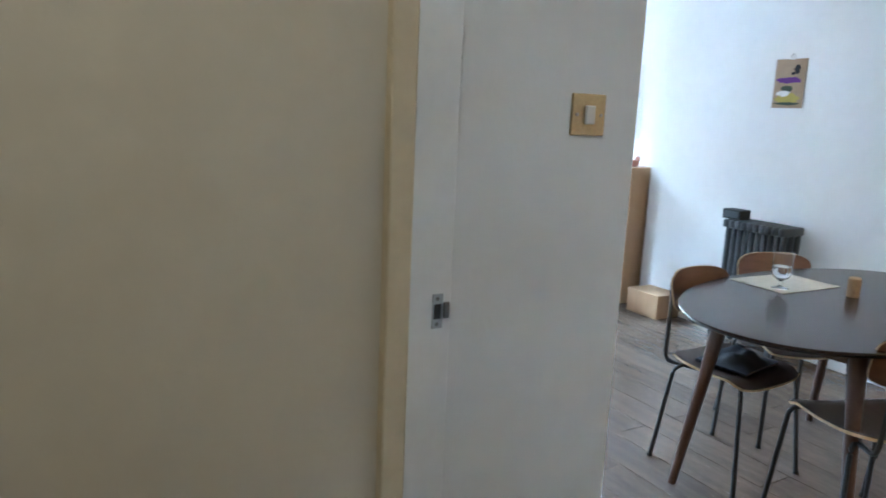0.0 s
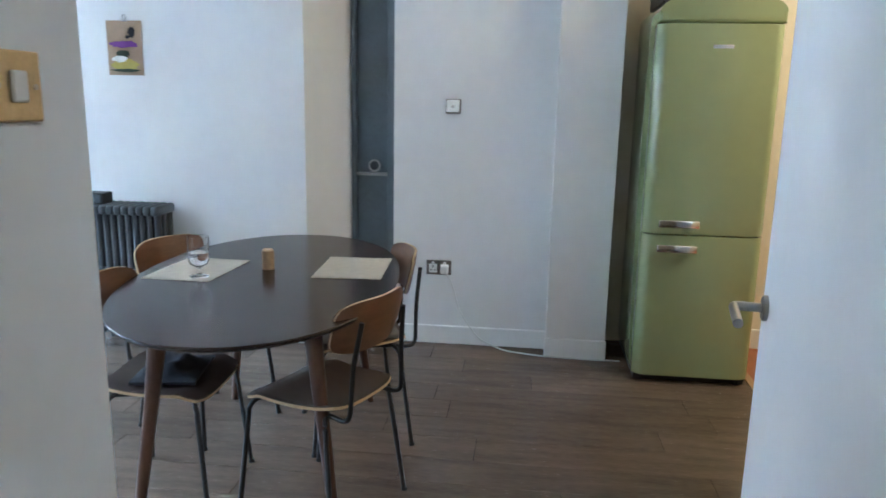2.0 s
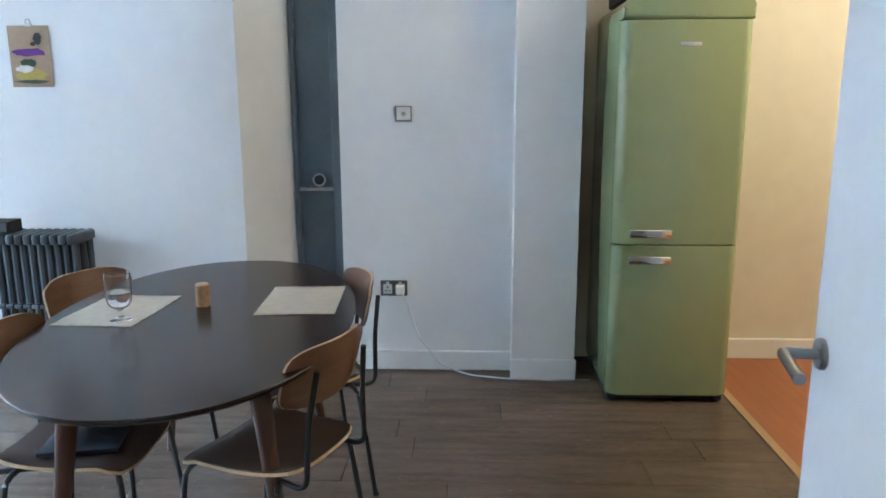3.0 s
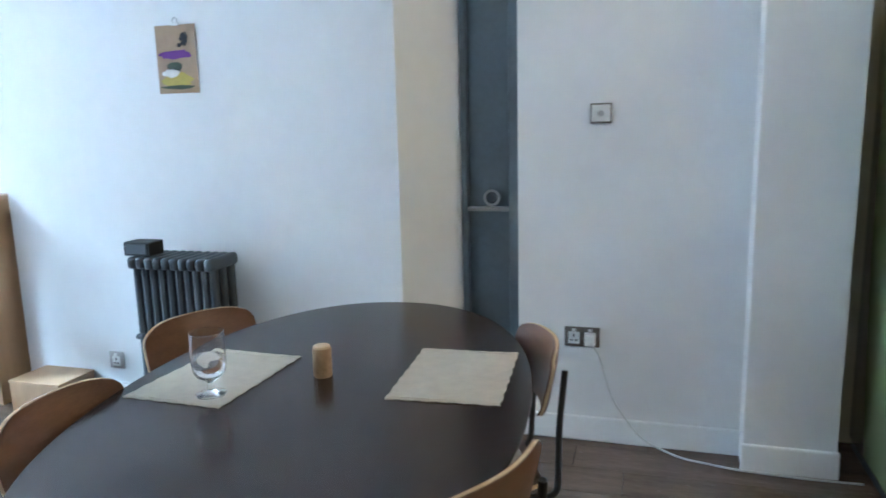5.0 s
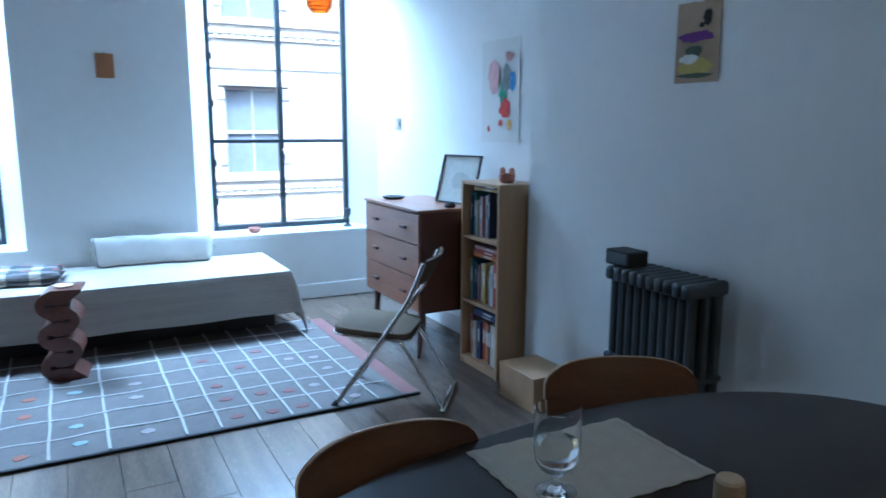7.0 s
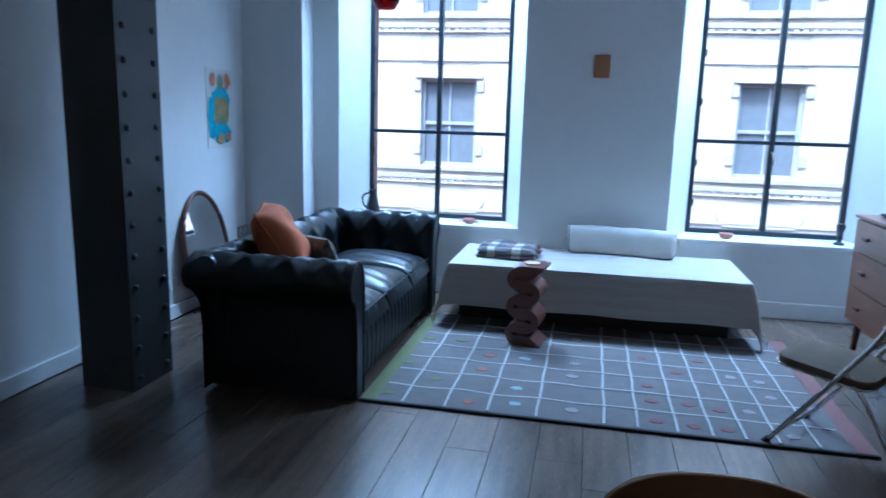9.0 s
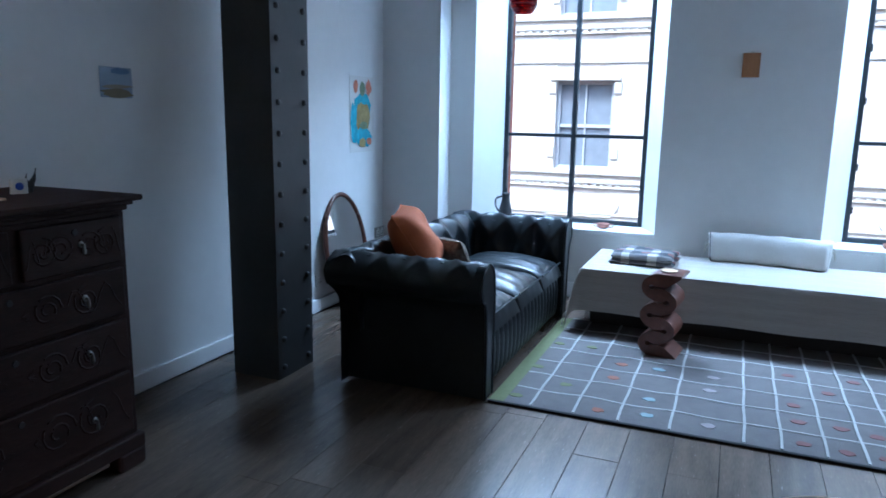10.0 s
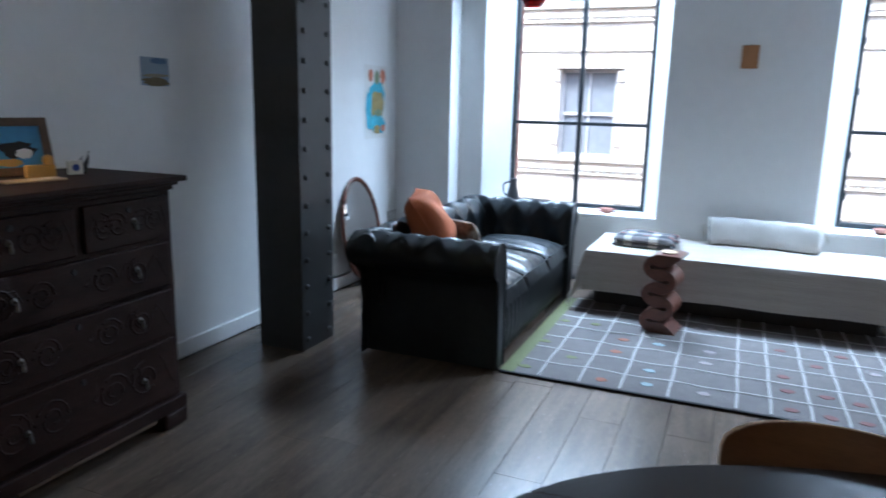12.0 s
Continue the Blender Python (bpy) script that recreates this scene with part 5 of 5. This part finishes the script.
# ---- bookcase, books, plinth ----
def bookcase():
    t = thing("bookcase", "narrow birch veneer bookcase filled with books", "bookcase")
    x0, x1, y0, y1, h = 4.222, 4.49, 4.235, 4.63, 1.062
    for y in (y0, y1 - 0.018):
        part("side_panel", box(x0, y, 0, x1, y + 0.018, h, 0.001), BIRCH, t)
    zs = (0.03, 0.37, 0.74, h - 0.018)
    for z in zs:
        part("shelf", box(x0 + 0.003, y0 + 0.018, z, x1, y1 - 0.018, z + 0.018, 0.001), BIRCH, t)
    part("back_panel", box(x1 - 0.006, y0 + 0.018, 0.03, x1 - 0.001, y1 - 0.018, h - 0.01), BIRCH, t)
    part("kickboard", box(x0 + 0.01, y0 + 0.018, 0, x0 + 0.022, y1 - 0.018, 0.03), BIRCH, t)
    return zs, x0, x1, y0 + 0.02, y1 - 0.02


zs, bx0, bx1, by0, by1 = bookcase()
COVERS = [plain("cover_" + n, c, 0.5) for n, c in (("navy", (0.03, 0.05, 0.12)), ("cream", (0.55, 0.5, 0.4)), ("red", (0.3, 0.05, 0.04)), ("orange", (0.5, 0.16, 0.04)), ("grey", (0.25, 0.26, 0.28)), ("white", (0.65, 0.64, 0.62)), ("teal", (0.05, 0.16, 0.18)), ("black", (0.02, 0.02, 0.025)), ("pink", (0.45, 0.25, 0.24)), ("mustard", (0.42, 0.3, 0.07)))]
PAGES = plain("book_pages", (0.6, 0.56, 0.46), 0.9)


def book(m, thick, deep, tall, cover, words):
    t = tagged(new("book"), words, "book", "books in the bookcase")
    t.matrix_basis = m
    part("cover", box(0, 0, 0, deep, 0.002, tall), cover, t)
    part("cover", box(0, thick - 0.002, 0, deep, thick, tall), cover, t)
    part("spine", box(-0.002, 0, 0, 0.002, thick, tall, 0.0008), cover, t)
    part("pages", box(0.003, 0.002, 0.003, deep - 0.004, thick - 0.002, tall - 0.003), PAGES, t)
    part("title_bar", box(-0.0026, thick * 0.3, tall * 0.45, -0.002, thick * 0.7, tall * 0.8), COVERS[5] if cover is not COVERS[5] else COVERS[4], t)


rnd = random.Random(11)
WORDS = ("navy", "cream", "red", "orange", "grey", "white", "teal", "black", "pink", "mustard")
for k, fill in enumerate((0.3, 0.31, 0.29)):
    y, z = by1 - 0.004, zs[k] + 0.018
    stop = by0 + (0.03, 0.02, 0.12)[k]
    while True:
        th = rnd.uniform(0.016, 0.04)
        if y - th < stop:
            break
        c = rnd.randrange(10)
        tall = rnd.uniform(0.19, 0.25)
        book(pose(bx0 + 0.03 + rnd.uniform(0, 0.03), y - th, z), th - 0.001, rnd.uniform(0.15, 0.19), tall, COVERS[c], WORDS[c] + " book standing upright on a bookcase shelf")
        y -= th
    top = z + 0.256
    for q in range((2, 3, 2)[k]):
        th, c = rnd.uniform(0.014, 0.022), rnd.randrange(10)
        book(pose(bx0 + 0.035, by0 + 0.29 - 0.01 * q, top) @ pose(0, 0, 0, 90), th, 0.17, 0.24, COVERS[c], WORDS[c] + " book lying flat on top of other books")
        top += th + 0.001
pot = thing("plant_pot", "small terracotta pot with round ears on the bookcase", "pot", (4.35, 4.36, 1.062))
part("bowl", lathe([(0.028, 0), (0.042, 0.01), (0.045, 0.045), (0.041, 0.05), (0.038, 0.045), (0.034, 0.012), (0.005, 0.008)], 22), PINK_CLAY, pot, smooth=True)
for s in (-1, 1):
    part("ear", moved(lathe([(0.006, -0.006), (0.02, -0.006), (0.02, 0.006), (0.006, 0.006)], 16), pose(0, s * 0.045, 0.062, 0, 90, 0)), PINK_CLAY, pot, smooth=True)
pl = thing("wooden_box", "plain birch veneer box standing on the floor by the bookcase", "box")
part("case", box(4.145, 3.785, 0, 4.375, 4.085, 0.162, 0.002), BIRCH, pl)
part("lid", box(4.142, 3.782, 0.163, 4.376, 4.088, 0.176, 0.002), BIRCH, pl)


# ---- folding chair ----
def folding_chair():
    t = thing("folding_chair", "chrome folding chair with a tan padded seat", "chair", (3.672, 4.297, 0), 52)
    # local: looks towards +y
    for s in (-1, 1):
        x = s * 0.2
        part("long_tube", tube(bend([(x, 0.27, 0.012), (x, -0.11, 0.57), (x, -0.17, 0.735)], 0.1, 6), 0.011, 10), CHROME, t, smooth=True)
        part("rear_tube", tube(bend([(x * 0.88, -0.26, 0.012), (x * 0.88, -0.06, 0.33), (x * 0.88, 0.0, 0.39)], 0.05, 5), 0.010, 10), CHROME, t, smooth=True)
        part("foot_cap", tube([(x, 0.285, 0.0), (x, 0.262, 0.03)], 0.014, 10), RUBBER, t)
    part("foot_bar", tube([(-0.2, 0.225, 0.075), (0.2, 0.225, 0.075)], 0.008, 8), CHROME, t, smooth=True)
    part("foot_bar", box(-0.2, -0.275, 0.002, 0.2, -0.245, 0.026, 0.008), CHROME, t, smooth=True)
    part("back_bar", tube([(-0.2, -0.1, 0.54), (0.2, -0.1, 0.54)], 0.008, 8), CHROME, t, smooth=True)
    part("backrest", sheet(lambda u, v: ((u - 0.5) * 0.40, -0.13 - 0.06 * v - 0.03 * (1 - (2 * u - 1) ** 2), 0.62 + 0.125 * v), 12, 6, 0.012), TAN_VINYL, t, "tan padded backrest", True)
    part("seat", moved(prism(rounded(0.38, 0.38, 0.07), 0.0, 0.028, 0.009), pose(0, 0.10, 0.365, 4)), TAN_VINYL, t, "tan vinyl padded seat", True)
    part("seat_pan", moved(prism(rounded(0.39, 0.39, 0.07), -0.012, 0.0, 0.004), pose(0, 0.10, 0.365, 4)), CHROME, t, smooth=True)


folding_chair()


# ---- sills and hanging lamps ----
jug = thing("pottery_jug", "dark glazed pottery jug with a handle on the window sill", "jug", (0.805, 6.62, SILL))
part("body", lathe([(0.04, 0), (0.05, 0.02), (0.052, 0.09), (0.035, 0.16), (0.03, 0.2), (0.036, 0.225), (0.032, 0.222), (0.026, 0.2), (0.03, 0.16), (0.005, 0.02)], 24), POTTERY, jug, smooth=True)
part("handle", tube(bend([(-0.03, 0, 0.2), (-0.09, 0, 0.18), (-0.085, 0, 0.1), (-0.045, 0, 0.07)], 0.03), 0.008, 8), POTTERY, jug, smooth=True)
for (x, lab) in ((1.6, "small pink clay bowl with two handles on the window sill"), (3.51, "small round pink clay cup on the window sill")):
    c = thing("clay_bowl", lab, "bowl", (x, 6.6, SILL))
    part("body", lathe([(0.025, 0), (0.045, 0.012), (0.05, 0.035), (0.046, 0.04), (0.04, 0.03), (0.01, 0.012)], 22), PINK_CLAY, c, smooth=True)
    if x < 2:
        for s in (-1, 1):
            part("handle", tube([(s * 0.045, 0, 0.03), (s * 0.075, 0, 0.034), (s * 0.075, 0, 0.016), (s * 0.044, 0, 0.012)], 0.005, 6), PINK_CLAY, c, smooth=True)
cs = thing("candlestick", "dark turned candlestick on the window sill", "candlestick", (4.27, 6.6, SILL))
part("stem", lathe([(0.035, 0), (0.036, 0.012), (0.014, 0.025), (0.018, 0.05), (0.012, 0.07), (0.026, 0.1), (0.03, 0.13), (0.028, 0.15), (0.01, 0.148)], 20), POTTERY, cs, smooth=True)


def pendant(x, glass, words, z):
    t = thing("pendant_lamp", words, "lamp", (x, 5.5, 0))
    part("shade", lathe([(0.03, z + 0.19), (0.07, z + 0.16), (0.088, z + 0.09), (0.08, z + 0.035), (0.055, z), (0.05, z + 0.002), (0.074, z + 0.036), (0.082, z + 0.09), (0.065, z + 0.155), (0.028, z + 0.185)], 28), glass, t, smooth=True)
    for k in range(3):
        part("band", tube([((0.083 - 0.012 * k) * math.cos(a / 14 * math.pi), (0.083 - 0.012 * k) * math.sin(a / 14 * math.pi), z + 0.05 - 0.02 * k) for a in range(28)], 0.0022, 5, closed=True), BLACK_TUBE, t)
    part("cap", lathe([(0.032, z + 0.185), (0.03, z + 0.22), (0.008, z + 0.24)], 18), BLACK_TUBE, t, smooth=True)
    part("cord", tube([(0, 0, z + 0.235), (0, 0, H)], 0.003, 6), BLACK_TUBE, t)


pendant(1.226, RED_GLASS, "red glass pendant lamp hanging from the ceiling", 2.0)
pendant(3.708, AMBER_GLASS, "amber glass pendant lamp hanging from the ceiling", 2.045)

# ---- outside ----
ZG = -7.5
structure("ground", box(-400, 7.2, ZG - 0.5, 400, 900, ZG), mat("asphalt", (0.06, 0.06, 0.062), 0.85, vary=0.2, scale=0.8), "grey street far below the windows", "ground")
bw = bmesh.new()
for a, b in ((-6.0, 0.66), (2.05, 3.1), (4.6, 9.0)):
    box(a, 6.952, ZG, b, 7.2, 6.0, bm=bw)
for a, b in ((0.66, 2.05), (3.1, 4.6)):
    box(a, 6.952, ZG, b, 7.2, SILL - 0.02, bm=bw)
    box(a, 6.952, TOP + 0.05, b, 7.2, 6.0, bm=bw)
structure("wall_outer_brick", bw, BRICK_RED, "red brick outer skin of the building", "wall")


def facade():
    t = thing("stone_building", "cream stone building across the street with sash windows", "building")
    yf, w, cols, rows = 19.0, 1.44, (-12.54, -8.73, -4.92, -1.11, 2.7, 6.51, 10.32, 14.13), (-3.65, 0.1, 3.85, 7.6)
    hgt = 2.2
    edges = [-20.0] + [v for c in cols for v in (c - w / 2, c + w / 2)] + [22.0]
    for a, b in zip(edges[::2], edges[1::2]):
        part("pier", box(a, yf, ZG, b, yf + 0.5, 11.0), STONE, t)
    me = {}
    for c in cols:
        zz = [ZG] + [v for r in rows for v in (r, r + hgt)] + [11.0]
        for a, b in zip(zz[::2], zz[1::2]):
            part("spandrel", box(c - w / 2, yf + 0.02, a, c + w / 2, yf + 0.5, b), STONE, t)
    for r in rows:
        for name, z0, z1, d in (("ledge", r - 0.12, r, 0.1), ("ledge", r - 0.34, r - 0.22, 0.07), ("string_course", r - 1.14, r - 1.08, 0.05), ("cornice", r - 0.45, r - 0.41, 0.08)):
            part(name, box(-20, yf - d, z0, 22, yf, z1, 0.02), STONE_DARK if name == "ledge" else STONE, t)
        dent = bmesh.new()
        for k in range(150):
            x = -14 + 0.2 * k
            box(x, yf - 0.06, r - 0.41, x + 0.1, yf, r - 0.35, bm=dent)
        tagged(part("dentils", dent, STONE_DARK, t, "row of small stone dentils"), kind="stuff")
        for c in cols:
            if not me:
                win = part("window", box(-w / 2, 0.24, 0, w / 2, 0.28, hgt), OUT_GLASS, t)
                bits = [("frame", box(-w / 2, 0.16, 0, -w / 2 + 0.08, 0.24, hgt)), ("frame", box(w / 2 - 0.08, 0.16, 0, w / 2, 0.24, hgt)), ("sash_bar", box(-w / 2 + 0.08, 0.17, hgt / 2 - 0.05, w / 2 - 0.08, 0.24, hgt / 2 + 0.03)), ("glazing_bar", box(-0.02, 0.19, 0.06, 0.02, 0.24, hgt - 0.06)), ("frame", box(-w / 2 + 0.08, 0.16, hgt - 0.09, w / 2 - 0.08, 0.24, hgt)), ("frame", box(-w / 2 + 0.08, 0.16, 0, w / 2 - 0.08, 0.24, 0.09))]
                for n, bm in bits:
                    part(n, bm, SASH, win)
                for s in (-1, 1):
                    part("quoin", box(s * (w / 2 + 0.09) - 0.09, -0.05, hgt - 0.32, s * (w / 2 + 0.09) + 0.09, 0, hgt - 0.05, 0.01), STONE_DARK, win)
                    part("quoin", box(s * (w / 2 + 0.09) - 0.09, -0.05, 0.3, s * (w / 2 + 0.09) + 0.09, 0, 0.55, 0.01), STONE_DARK, win)
                part("lintel", box(-w / 2 - 0.15, -0.09, hgt, w / 2 + 0.15, 0.02, hgt + 0.09, 0.01), STONE, win)
                me["w"] = win
                win.matrix_basis = pose(c, yf, r)
            else:
                o = me["w"].copy()
                scene.collection.objects.link(o)
                o.matrix_basis = pose(c, yf, r)
                for ch in me["w"].children:
                    q = ch.copy()
                    scene.collection.objects.link(q)
                    q.parent = o
    for c in cols:
        hood = prism([(c - 1.0, -0.73), (c + 1.0, -0.73), (c + 0.98, -0.84), (c + 0.8, -1.08), (c - 0.8, -1.08), (c - 0.98, -0.84)], 0, 0.05, 0.01)
        part("hood_mould", moved(hood, pose(0, yf, 0, 90)), STONE, t, "projecting stone hood above a window")
    part("roof", box(-20.2, yf - 0.3, 11.0, 22.2, yf + 9, 11.4), STONE_DARK, t)
    part("rear_wall", box(-20, yf + 8.5, ZG, 22, yf + 9, 11.0), STONE, t)


facade()

# ---- floor planks ----
floor = bpy.data.objects["floor"]
rnd = random.Random(3)
PW, PL = 0.19, 1.2
x = 1.03 - 6 * PW
while x < 5.0:
    y = -0.33 - rnd.uniform(0, PL)
    while y < YW + 0.02:
        ya, yb = max(y, -0.33), min(y + PL, YW + 0.02)
        xb = min(x + PW, 5.0)
        if yb - ya > 0.03:
            bm = bmesh.new()
            lo = [bm.verts.new(p) for p in ((x + 0.0005, ya + 0.0005, -0.011), (xb - 0.0005, ya + 0.0005, -0.011), (xb - 0.0005, yb - 0.0005, -0.011), (x + 0.0005, yb - 0.0005, -0.011))]
            hi = [bm.verts.new((v.co.x, v.co.y, -0.002)) for v in lo]
            e = 0.001
            tp = [bm.verts.new((v.co.x + dx * e, v.co.y + dy * e, 0.0)) for v, (dx, dy) in zip(lo, ((1, 1), (-1, 1), (-1, -1), (1, -1)))]
            for k in range(4):
                bm.faces.new((lo[k - 1], lo[k], hi[k], hi[k - 1]))
                bm.faces.new((hi[k - 1], hi[k], tp[k], tp[k - 1]))
            bm.faces.new(tp)
            link("plank", bm, PLANK, floor)
        y += PL
    x += PW
structure("hall_floor", box(-1.6, -2.4, -0.012, -0.115, 1.52, 0.0), PLANK, "grey-brown hall floor", "floor")
